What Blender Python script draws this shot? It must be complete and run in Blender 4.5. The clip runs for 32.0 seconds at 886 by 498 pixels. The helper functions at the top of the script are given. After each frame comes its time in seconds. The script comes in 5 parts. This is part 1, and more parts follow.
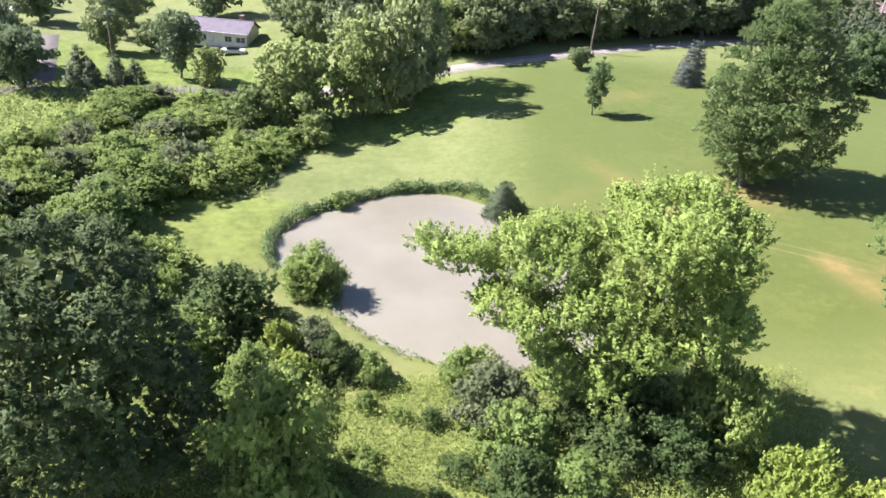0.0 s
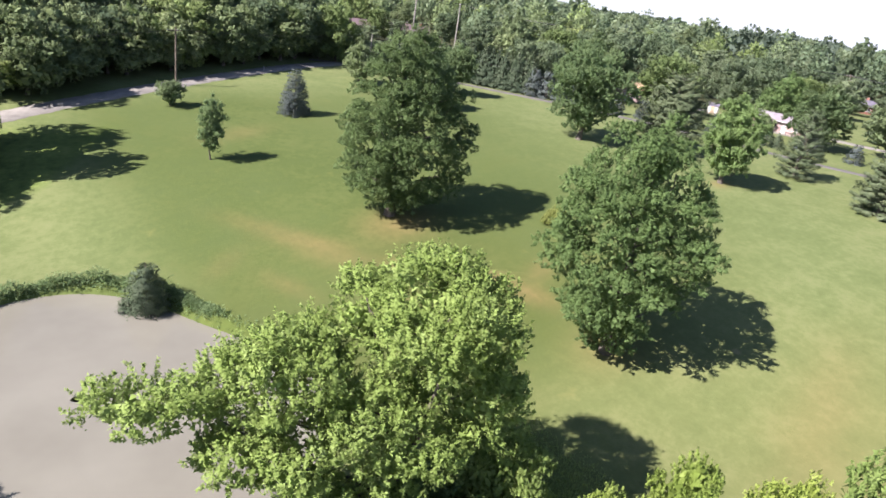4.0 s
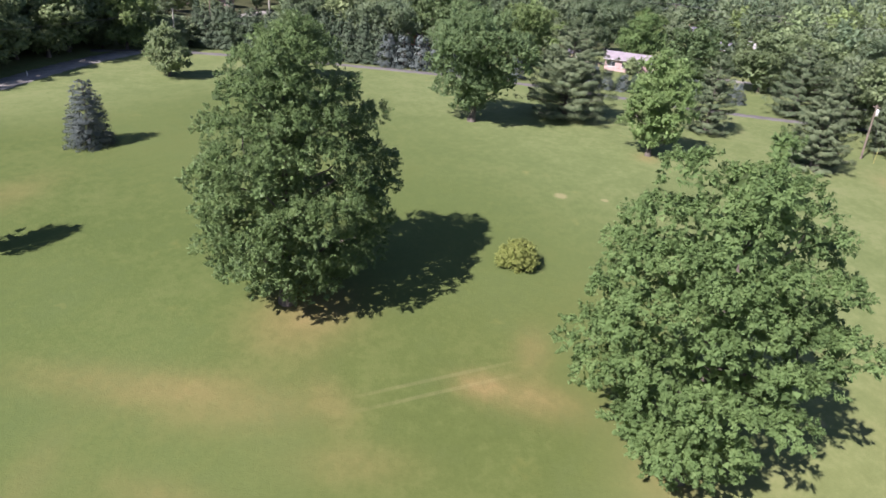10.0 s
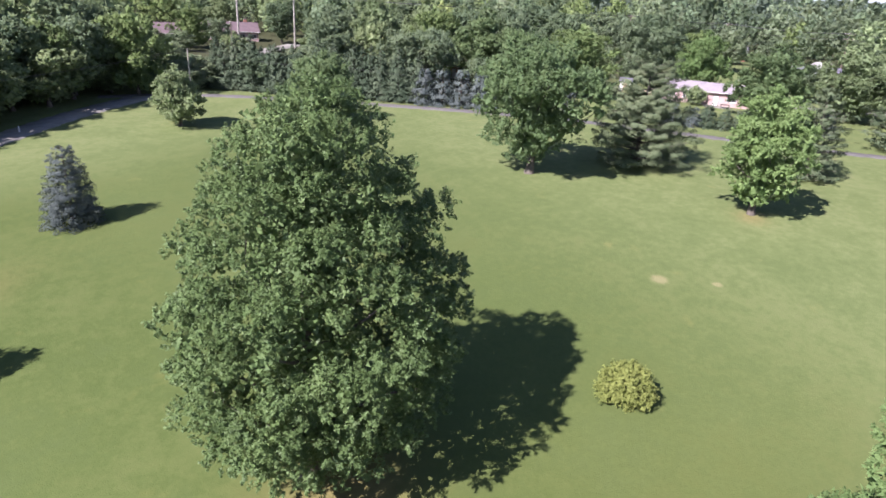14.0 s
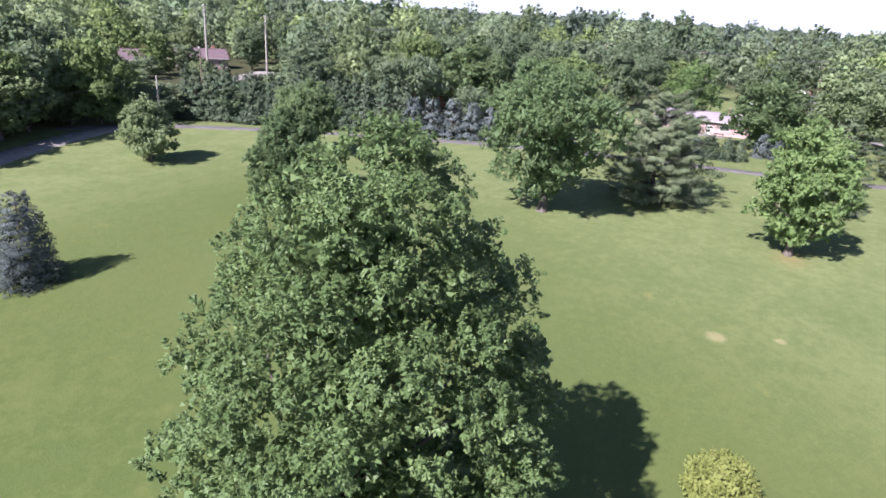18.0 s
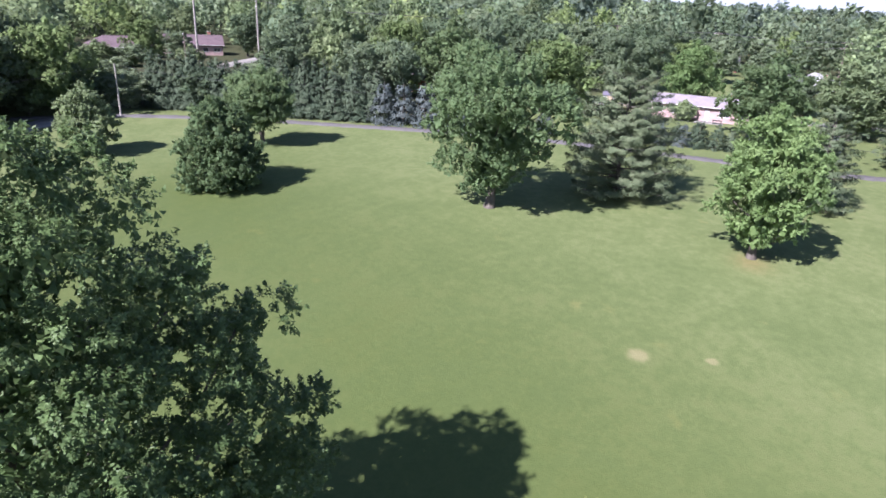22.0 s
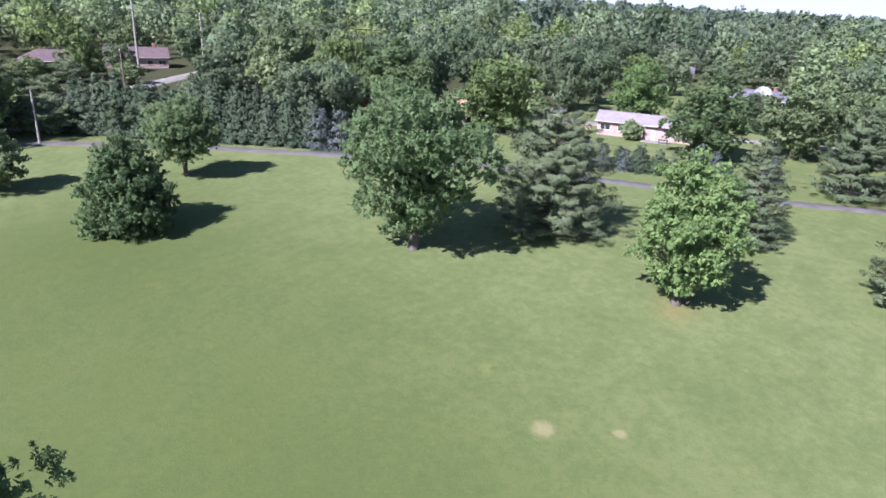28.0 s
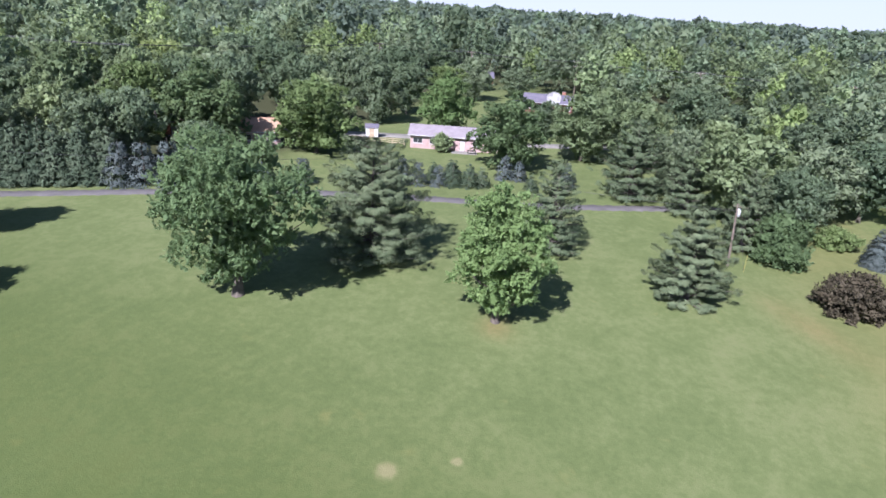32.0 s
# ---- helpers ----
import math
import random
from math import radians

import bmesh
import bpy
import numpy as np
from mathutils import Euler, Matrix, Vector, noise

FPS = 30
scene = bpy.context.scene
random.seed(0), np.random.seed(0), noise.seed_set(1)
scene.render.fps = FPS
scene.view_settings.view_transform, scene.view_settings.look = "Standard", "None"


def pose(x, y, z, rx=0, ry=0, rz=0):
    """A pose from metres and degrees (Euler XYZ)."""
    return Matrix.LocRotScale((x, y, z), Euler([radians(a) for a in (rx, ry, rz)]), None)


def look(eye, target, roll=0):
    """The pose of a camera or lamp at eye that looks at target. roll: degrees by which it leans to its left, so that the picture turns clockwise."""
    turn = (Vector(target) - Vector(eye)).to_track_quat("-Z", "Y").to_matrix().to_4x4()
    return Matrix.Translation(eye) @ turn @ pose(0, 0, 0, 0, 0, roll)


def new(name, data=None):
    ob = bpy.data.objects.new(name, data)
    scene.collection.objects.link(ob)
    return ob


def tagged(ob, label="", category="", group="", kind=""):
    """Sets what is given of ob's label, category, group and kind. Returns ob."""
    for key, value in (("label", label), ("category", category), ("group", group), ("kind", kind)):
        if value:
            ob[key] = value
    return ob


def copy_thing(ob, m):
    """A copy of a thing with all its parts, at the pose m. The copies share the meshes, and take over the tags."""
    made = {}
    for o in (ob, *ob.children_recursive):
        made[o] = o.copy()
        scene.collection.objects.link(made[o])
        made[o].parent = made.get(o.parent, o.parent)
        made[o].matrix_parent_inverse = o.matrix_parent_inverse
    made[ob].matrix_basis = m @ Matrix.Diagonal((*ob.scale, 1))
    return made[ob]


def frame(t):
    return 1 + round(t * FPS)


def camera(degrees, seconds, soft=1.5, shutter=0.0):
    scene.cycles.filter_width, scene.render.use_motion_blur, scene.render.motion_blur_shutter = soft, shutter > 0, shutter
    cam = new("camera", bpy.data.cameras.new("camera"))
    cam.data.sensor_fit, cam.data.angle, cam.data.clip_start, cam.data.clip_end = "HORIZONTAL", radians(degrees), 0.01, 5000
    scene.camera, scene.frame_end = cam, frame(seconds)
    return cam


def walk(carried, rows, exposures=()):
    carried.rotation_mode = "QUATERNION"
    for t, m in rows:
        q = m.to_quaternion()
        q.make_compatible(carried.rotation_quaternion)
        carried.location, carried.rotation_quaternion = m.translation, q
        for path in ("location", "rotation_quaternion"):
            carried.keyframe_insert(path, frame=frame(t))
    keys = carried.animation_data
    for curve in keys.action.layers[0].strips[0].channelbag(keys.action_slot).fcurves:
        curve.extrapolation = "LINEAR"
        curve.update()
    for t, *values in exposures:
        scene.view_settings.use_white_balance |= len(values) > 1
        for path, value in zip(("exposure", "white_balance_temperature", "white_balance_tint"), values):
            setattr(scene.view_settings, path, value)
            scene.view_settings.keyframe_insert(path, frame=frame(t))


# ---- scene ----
cam = camera(69.7, 32.0, 1.6)
METRES, EYE, TILT, LEAN, TURN = 85.0, 28.0, -28.0, -5.0, 0.0
ROWS = [
    (0.0, 0.0, 0.0, 0.0, 0.0, 0.0, -0.0),
    (0.5, -0.0039, 0.0099, 0.0054, -1.15, -0.12, 0.27),
    (1.0, -0.0082, 0.0202, 0.0117, -4.48, -0.32, 1.42),
    (1.5, -0.0126, 0.0315, 0.0191, -8.51, -0.7, 2.96),
    (2.0, -0.0194, 0.0444, 0.0261, -14.13, -1.2, 5.0),
    (2.5, -0.0264, 0.0586, 0.0344, -19.72, -1.99, 7.01),
    (4.5, -0.0526, 0.128, 0.0749, -41.58, -3.48, 14.18),
    (5.0, -0.0548, 0.1475, 0.0857, -48.36, -5.7, 15.9),
    (5.5, -0.0547, 0.1671, 0.0964, -58.33, -9.15, 17.9),
    (6.0, -0.0509, 0.1886, 0.1062, -67.03, -12.54, 19.23),
    (6.5, -0.0432, 0.2093, 0.1156, -72.56, -15.15, 19.84),
    (7.0, -0.0316, 0.2311, 0.1241, -74.41, -16.6, 20.17),
    (7.5, -0.0166, 0.251, 0.1325, -70.25, -15.96, 20.34),
    (8.0, -0.0009, 0.2694, 0.142, -66.26, -15.28, 20.45),
    (8.5, 0.0171, 0.2896, 0.1506, -62.0, -14.24, 20.57),
    (9.0, 0.0363, 0.3094, 0.1597, -57.5, -13.07, 20.6),
    (9.5, 0.0553, 0.3287, 0.1689, -54.53, -12.31, 20.6),
    (10.0, 0.0738, 0.348, 0.1786, -52.39, -11.69, 20.57),
    (10.5, 0.0922, 0.3669, 0.1877, -51.17, -11.27, 20.57),
    (11.0, 0.1095, 0.3864, 0.197, -52.31, -11.65, 20.84),
    (11.5, 0.1262, 0.4048, 0.2053, -51.89, -11.42, 20.95),
    (12.0, 0.142, 0.4216, 0.2131, -51.13, -10.98, 21.04),
    (12.5, 0.1569, 0.4367, 0.2198, -50.44, -10.4, 21.12),
    (13.0, 0.1716, 0.4498, 0.225, -50.0, -9.83, 21.27),
    (13.5, 0.1857, 0.4604, 0.2284, -49.82, -9.36, 21.53),
    (14.0, 0.1994, 0.468, 0.2301, -49.9, -8.9, 21.81),
    (14.5, 0.2113, 0.4762, 0.2318, -50.14, -8.55, 22.1),
    (16.5, 0.2359, 0.5211, 0.2471, -51.89, -7.63, 21.86),
    (17.0, 0.2358, 0.5372, 0.2545, -52.18, -7.59, 21.79),
    (17.5, 0.2357, 0.549, 0.2602, -52.77, -7.76, 21.94),
    (18.0, 0.2385, 0.5552, 0.2622, -53.4, -7.96, 22.19),
    (18.5, 0.2434, 0.5566, 0.262, -53.95, -8.22, 22.43),
    (19.0, 0.2506, 0.5543, 0.2602, -54.3, -8.52, 22.63),
    (19.5, 0.2604, 0.5493, 0.2569, -54.38, -8.75, 22.74),
    (20.0, 0.2724, 0.5423, 0.2528, -53.85, -8.71, 22.71),
    (20.5, 0.2869, 0.535, 0.2479, -52.77, -8.4, 22.61),
    (21.0, 0.304, 0.5272, 0.2423, -51.45, -8.09, 22.45),
    (21.5, 0.3229, 0.5181, 0.2363, -50.58, -8.0, 22.28),
    (22.0, 0.3438, 0.5091, 0.2293, -50.48, -8.12, 22.29),
    (22.5, 0.3656, 0.4998, 0.222, -50.48, -8.23, 22.33),
    (23.0, 0.3859, 0.4907, 0.2157, -50.66, -8.32, 22.22),
    (23.5, 0.3981, 0.4857, 0.2137, -51.68, -8.69, 22.28),
    (24.0, 0.4017, 0.4855, 0.2156, -52.45, -8.88, 22.36),
    (24.5, 0.4027, 0.4863, 0.2194, -52.81, -8.96, 22.42),
    (25.0, 0.404, 0.4866, 0.2233, -52.88, -8.94, 22.46),
    (25.5, 0.4059, 0.4863, 0.2266, -52.93, -8.92, 22.48),
    (27.5, 0.4141, 0.4808, 0.2421, -53.09, -9.14, 22.67),
    (28.0, 0.4157, 0.4777, 0.2478, -53.18, -9.15, 22.72),
    (28.5, 0.4171, 0.4746, 0.2539, -53.3, -9.18, 22.77),
    (29.0, 0.4182, 0.4706, 0.2601, -55.23, -9.97, 23.04),
    (29.5, 0.4186, 0.4685, 0.2641, -60.57, -12.14, 23.75),
    (30.0, 0.4183, 0.4668, 0.2682, -63.26, -13.28, 24.07),
    (30.5, 0.4181, 0.4641, 0.2735, -64.15, -13.68, 24.22),
    (31.0, 0.4179, 0.4601, 0.2786, -64.84, -14.0, 24.35),
    (31.5, 0.4175, 0.4577, 0.283, -69.04, -15.76, 24.66),
    (32.0, 0.4175, 0.456, 0.2869, -70.96, -16.65, 24.82),
]
EXPOSURES = [(0.0, 1.94, 6600, 20), (2.5, 1.66, 6600, 19), (5.0, 1.22, 6480, 21), (6.0, 0.97, 6450, 21), (7.0, 0.98, 6420, 21), (8.5, 1.0, 6400, 22), (11.0, 1.36, 6350, 25), (13.0, 1.40, 6250, 26), (18.0, 1.46, 6050, 28), (23.0, 1.40, 5800, 27), (28.0, 1.32, 5750, 25), (32.0, 1.12, 5750, 23)]
walk(cam, [(t, pose(0, 0, EYE, TILT, LEAN, TURN) @ pose(METRES * x, METRES * y, METRES * z, 90 + pitch, roll, yaw)) for t, x, y, z, yaw, pitch, roll in ROWS], EXPOSURES)

# ---- light ----
SUN_AZIMUTH, SUN_ELEVATION = radians(170.0), radians(43.0)
world = bpy.data.worlds.new("sky")
scene.world = world
world.use_nodes = True
sky = world.node_tree.nodes.new("ShaderNodeTexSky")
sky.sky_type, sky.sun_disc = "NISHITA", False
sky.sun_elevation, sky.sun_rotation = SUN_ELEVATION, radians(90.0) - SUN_AZIMUTH
sky.air_density, sky.dust_density, sky.ozone_density = 1.0, 0.4, 2.0
background = world.node_tree.nodes["Background"]
background.inputs["Strength"].default_value = 0.053
world.node_tree.links.new(sky.outputs["Color"], background.inputs["Color"])
sun_data = bpy.data.lights.new("sun", "SUN")
sun_data.energy, sun_data.angle, sun_data.color = 5.0, radians(0.6), (1.0, 0.96, 0.89)
sun = new("sun", sun_data)
sun_from = Vector((math.cos(SUN_AZIMUTH) * math.cos(SUN_ELEVATION), math.sin(SUN_AZIMUTH) * math.cos(SUN_ELEVATION), math.sin(SUN_ELEVATION)))
sun.matrix_world = look(tuple(sun_from * 100), (0, 0, 0))


# ---- materials ----
def material(name):
    mat = bpy.data.materials.new(name)
    mat.use_nodes = True
    return mat, mat.node_tree.nodes, mat.node_tree.links, mat.node_tree.nodes["Principled BSDF"]


def ramp_node(nodes, stops):
    ramp = nodes.new("ShaderNodeValToRGB")
    while len(ramp.color_ramp.elements) < len(stops):
        ramp.color_ramp.elements.new(0.5)
    for el, (at, col) in zip(ramp.color_ramp.elements, stops):
        el.position, el.color = at, (*col, 1.0)
    return ramp


def math_node(nodes, links, op, a, b):
    n = nodes.new("ShaderNodeMath")
    n.operation = op
    for i, v in enumerate((a, b)):
        if isinstance(v, (int, float)):
            n.inputs[i].default_value = v
        else:
            links.new(v, n.inputs[i])
    return n.outputs[0]


def noise_node(nodes, links, vector, scale, detail=3.0, rough=0.55):
    n = nodes.new("ShaderNodeTexNoise")
    n.inputs["Scale"].default_value, n.inputs["Detail"].default_value, n.inputs["Roughness"].default_value = scale, detail, rough
    links.new(vector, n.inputs["Vector"])
    return n.outputs["Fac"]


def mix_colour(nodes, links, fac, a, b, blend="MIX"):
    n = nodes.new("ShaderNodeMix")
    n.data_type, n.blend_type = "RGBA", blend
    for socket, v in ((n.inputs[0], fac), (n.inputs[6], a), (n.inputs[7], b)):
        if isinstance(v, (int, float)):
            socket.default_value = v
        elif isinstance(v, tuple):
            socket.default_value = (*v, 1.0)
        else:
            links.new(v, socket)
    return n.outputs[2]


def leaf_material(name, dark, mid, light, translucent=0.42, rough=0.65, tree_spread=0.12, speck=0.25, gloss=0.10):
    """Foliage: each leaf its own shade, each tree its own tint, patches of lighter growth."""
    mat, nodes, links, bsdf = material(name)
    geo = nodes.new("ShaderNodeNewGeometry")
    info = nodes.new("ShaderNodeObjectInfo")
    patch = noise_node(nodes, links, geo.outputs["Position"], 0.55, 2.0)
    mixed = math_node(nodes, links, "ADD", math_node(nodes, links, "MULTIPLY", geo.outputs["Random Per Island"], speck), math_node(nodes, links, "MULTIPLY", patch, 1.0 - speck))
    ramp = ramp_node(nodes, [(0.12, dark), (0.5, mid), (0.88, light)])
    links.new(mixed, ramp.inputs["Fac"])
    hsv = nodes.new("ShaderNodeHueSaturation")
    links.new(ramp.outputs["Color"], hsv.inputs["Color"])
    tint = nodes.new("ShaderNodeAttribute")
    tint.attribute_name = "tint"
    value = math_node(nodes, links, "ADD", math_node(nodes, links, "MULTIPLY", info.outputs["Random"], tree_spread * 2), 1.0 - tree_spread)
    links.new(math_node(nodes, links, "ADD", value, tint.outputs["Fac"]), hsv.inputs["Value"])
    links.new(math_node(nodes, links, "ADD", math_node(nodes, links, "MULTIPLY", info.outputs["Random"], -0.14 * tree_spread), 0.5 + 0.07 * tree_spread), hsv.inputs["Hue"])
    links.new(hsv.outputs["Color"], bsdf.inputs["Base Color"])
    bsdf.inputs["Roughness"].default_value = rough
    bsdf.inputs["Specular IOR Level"].default_value = gloss
    trans = nodes.new("ShaderNodeBsdfTranslucent")
    links.new(mix_colour(nodes, links, 0.5, hsv.outputs["Color"], (0.33, 0.40, 0.19)), trans.inputs["Color"])
    shader = nodes.new("ShaderNodeMixShader")
    shader.inputs[0].default_value = translucent
    links.new(bsdf.outputs[0], shader.inputs[1])
    links.new(trans.outputs[0], shader.inputs[2])
    links.new(shader.outputs[0], nodes["Material Output"].inputs["Surface"])
    return mat


def plain_material(name, a, b, scale=3.0, rough=0.8, metal=0.0, bump=0.2, fine=40.0):
    """Two shades mottled at two scales, with fine relief."""
    mat, nodes, links, bsdf = material(name)
    geo = nodes.new("ShaderNodeNewGeometry")
    info = nodes.new("ShaderNodeObjectInfo")
    broad = noise_node(nodes, links, geo.outputs["Position"], scale, 4.0)
    grain = noise_node(nodes, links, geo.outputs["Position"], fine, 2.0)
    both = math_node(nodes, links, "ADD", math_node(nodes, links, "MULTIPLY", broad, 0.65), math_node(nodes, links, "MULTIPLY", grain, 0.35))
    ramp = ramp_node(nodes, [(0.35, a), (0.65, b)])
    links.new(both, ramp.inputs["Fac"])
    hsv = nodes.new("ShaderNodeHueSaturation")
    links.new(ramp.outputs["Color"], hsv.inputs["Color"])
    links.new(math_node(nodes, links, "ADD", math_node(nodes, links, "MULTIPLY", info.outputs["Random"], 0.16), 0.92), hsv.inputs["Value"])
    links.new(hsv.outputs["Color"], bsdf.inputs["Base Color"])
    bsdf.inputs["Roughness"].default_value, bsdf.inputs["Metallic"].default_value = rough, metal
    relief = nodes.new("ShaderNodeBump")
    relief.inputs["Strength"].default_value, relief.inputs["Distance"].default_value = bump, 0.02
    links.new(grain, relief.inputs["Height"])
    links.new(relief.outputs[0], bsdf.inputs["Normal"])
    return mat


def lawn_material():
    """Mown grass: broad drifts of dry and lush turf, fine mottling, bare reddish patches, wild ground where the attribute says so."""
    mat, nodes, links, bsdf = material("lawn_grass")
    geo = nodes.new("ShaderNodeNewGeometry")
    pos = geo.outputs["Position"]
    wild = nodes.new("ShaderNodeAttribute")
    wild.attribute_name = "wild"
    bare = nodes.new("ShaderNodeAttribute")
    bare.attribute_name = "bare"
    broad = noise_node(nodes, links, pos, 0.035, 3.0)
    middle = noise_node(nodes, links, pos, 0.22, 4.0, 0.6)
    fine = noise_node(nodes, links, pos, 1.1, 4.0, 0.65)
    tufts = noise_node(nodes, links, pos, 3.4, 4.0, 0.7)
    blades = noise_node(nodes, links, pos, 14.0, 2.0)
    stretch = nodes.new("ShaderNodeMapping")
    stretch.inputs["Rotation"].default_value = (0, 0, radians(-28))
    stretch.inputs["Scale"].default_value = (0.05, 0.9, 1.0)
    links.new(pos, stretch.inputs["Vector"])
    mown = noise_node(nodes, links, stretch.outputs[0], 1.0, 2.0)
    total = math_node(nodes, links, "ADD", math_node(nodes, links, "MULTIPLY", broad, 0.24), math_node(nodes, links, "MULTIPLY", middle, 0.36))
    total = math_node(nodes, links, "ADD", total, math_node(nodes, links, "MULTIPLY", mown, 0.05))
    total = math_node(nodes, links, "ADD", total, math_node(nodes, links, "MULTIPLY", fine, 0.40))
    total = math_node(nodes, links, "ADD", total, math_node(nodes, links, "MULTIPLY", blades, 0.08))
    total = math_node(nodes, links, "ADD", total, math_node(nodes, links, "MULTIPLY", math_node(nodes, links, "SUBTRACT", tufts, 0.5), 0.20))
    ramp = ramp_node(nodes, [(0.44, LAWN[0]), (0.55, LAWN[1]), (0.60, LAWN[2]), (0.70, LAWN[3])])
    links.new(total, ramp.inputs["Fac"])
    spots = ramp_node(nodes, [(0.66, (0, 0, 0)), (0.78, (1, 1, 1))])
    links.new(noise_node(nodes, links, pos, 0.31, 3.0, 0.7), spots.inputs["Fac"])
    col = mix_colour(nodes, links, math_node(nodes, links, "MULTIPLY", spots.outputs["Color"], 0.4), ramp.outputs["Color"], (0.235, 0.215, 0.09))
    rough_ramp = ramp_node(nodes, [(0.3, (0.05, 0.075, 0.02)), (0.55, (0.12, 0.165, 0.045)), (0.75, (0.19, 0.21, 0.075))])
    links.new(math_node(nodes, links, "ADD", math_node(nodes, links, "MULTIPLY", middle, 0.5), math_node(nodes, links, "MULTIPLY", fine, 0.5)), rough_ramp.inputs["Fac"])
    col = mix_colour(nodes, links, wild.outputs["Fac"], col, rough_ramp.outputs["Color"])
    dry = nodes.new("ShaderNodeAttribute")
    dry.attribute_name = "dry"
    worn = math_node(nodes, links, "MULTIPLY", dry.outputs["Fac"], math_node(nodes, links, "ADD", math_node(nodes, links, "MULTIPLY", middle, 0.9), math_node(nodes, links, "MULTIPLY", broad, 0.6)))
    col = mix_colour(nodes, links, worn, col, (0.170, 0.152, 0.058))
    # dark leaf litter; its colour also stands in for shade between the trees
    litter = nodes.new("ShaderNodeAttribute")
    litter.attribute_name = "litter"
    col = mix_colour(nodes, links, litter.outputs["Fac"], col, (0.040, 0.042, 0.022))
    # greener turf; view-angle darkening of the near lawn is multiplied in too
    lush = nodes.new("ShaderNodeAttribute")
    lush.attribute_name = "lush"
    deep = math_node(nodes, links, "MULTIPLY", lush.outputs["Fac"], math_node(nodes, links, "ADD", math_node(nodes, links, "MULTIPLY", fine, 0.7), middle))
    col = mix_colour(nodes, links, deep, col, (0.57, 0.635, 0.47), "MULTIPLY")
    soil = math_node(nodes, links, "MULTIPLY", bare.outputs["Fac"], math_node(nodes, links, "ADD", fine, middle))
    col = mix_colour(nodes, links, soil, col, (0.215, 0.150, 0.070))
    for x, y, size in ((65.3, 57.0, 0.75), (67.8, 53.1, 0.4), (48.0, 30.0, 0.4)):
        apart = nodes.new("ShaderNodeVectorMath")
        apart.operation = "DISTANCE"
        links.new(pos, apart.inputs[0])
        apart.inputs[1].default_value = (x, y, gz(x, y))
        worn_spot = ramp_node(nodes, [(0.3, (1, 1, 1)), (0.75, (0, 0, 0))])
        links.new(math_node(nodes, links, "ADD", math_node(nodes, links, "MULTIPLY", apart.outputs["Value"], 0.6 / size), math_node(nodes, links, "ADD", fine, -0.5)), worn_spot.inputs["Fac"])
        col = mix_colour(nodes, links, math_node(nodes, links, "MULTIPLY", worn_spot.outputs["Color"], 0.45), col, (0.31, 0.26, 0.15))
    across = []
    for way, start in (((0.555, 0.832, 0), 61.3), ((0.832, -0.555, 0), -5.6)):
        dot = nodes.new("ShaderNodeVectorMath")
        dot.operation = "DOT_PRODUCT"
        links.new(pos, dot.inputs[0])
        dot.inputs[1].default_value = way
        across.append(math_node(nodes, links, "SUBTRACT", dot.outputs["Value"], start))
    rut = math_node(nodes, links, "ABSOLUTE", math_node(nodes, links, "SUBTRACT", math_node(nodes, links, "ABSOLUTE", across[0], 0), 0.55), 0)
    rut_line = ramp_node(nodes, [(0.08, (1, 1, 1)), (0.2, (0, 0, 0))])
    links.new(rut, rut_line.inputs["Fac"])
    rut_end = ramp_node(nodes, [(0.0, (0, 0, 0)), (0.3, (1, 1, 1)), (0.7, (1, 1, 1)), (1.0, (0, 0, 0))])
    links.new(math_node(nodes, links, "DIVIDE", across[1], 13.0), rut_end.inputs["Fac"])
    col = mix_colour(nodes, links, math_node(nodes, links, "MULTIPLY", math_node(nodes, links, "MULTIPLY", rut_line.outputs["Color"], rut_end.outputs["Color"]), math_node(nodes, links, "MULTIPLY", fine, 0.30)), col, (0.25, 0.22, 0.12))
    links.new(col, bsdf.inputs["Base Color"])
    bsdf.inputs["Roughness"].default_value = 0.9
    bsdf.inputs["Specular IOR Level"].default_value = 0.15
    relief = nodes.new("ShaderNodeBump")
    relief.inputs["Strength"].default_value, relief.inputs["Distance"].default_value = 0.3, 0.08
    links.new(math_node(nodes, links, "ADD", blades, math_node(nodes, links, "MULTIPLY", fine, 2.0)), relief.inputs["Height"])
    links.new(relief.outputs[0], bsdf.inputs["Normal"])
    return mat


def water_material():
    """Muddy pond water: silt close under a smooth, slightly rippled surface."""
    mat, nodes, links, bsdf = material("muddy_water")
    geo = nodes.new("ShaderNodeNewGeometry")
    silt = noise_node(nodes, links, geo.outputs["Position"], 0.09, 4.0, 0.6)
    ramp = ramp_node(nodes, [(0.3, (0.158, 0.152, 0.128)), (0.7, (0.203, 0.197, 0.168))])
    links.new(silt, ramp.inputs["Fac"])
    links.new(ramp.outputs["Color"], bsdf.inputs["Base Color"])
    bsdf.inputs["Roughness"].default_value, bsdf.inputs["IOR"].default_value = 0.12, 1.33
    relief = nodes.new("ShaderNodeBump")
    relief.inputs["Strength"].default_value, relief.inputs["Distance"].default_value = 0.12, 0.02
    links.new(noise_node(nodes, links, geo.outputs["Position"], 2.2, 3.0), relief.inputs["Height"])
    links.new(relief.outputs[0], bsdf.inputs["Normal"])
    return mat


def glass_material():
    mat, nodes, links, bsdf = material("window_glass")
    bsdf.inputs["Base Color"].default_value = (0.03, 0.035, 0.04, 1)
    bsdf.inputs["Roughness"].default_value = 0.06
    return mat


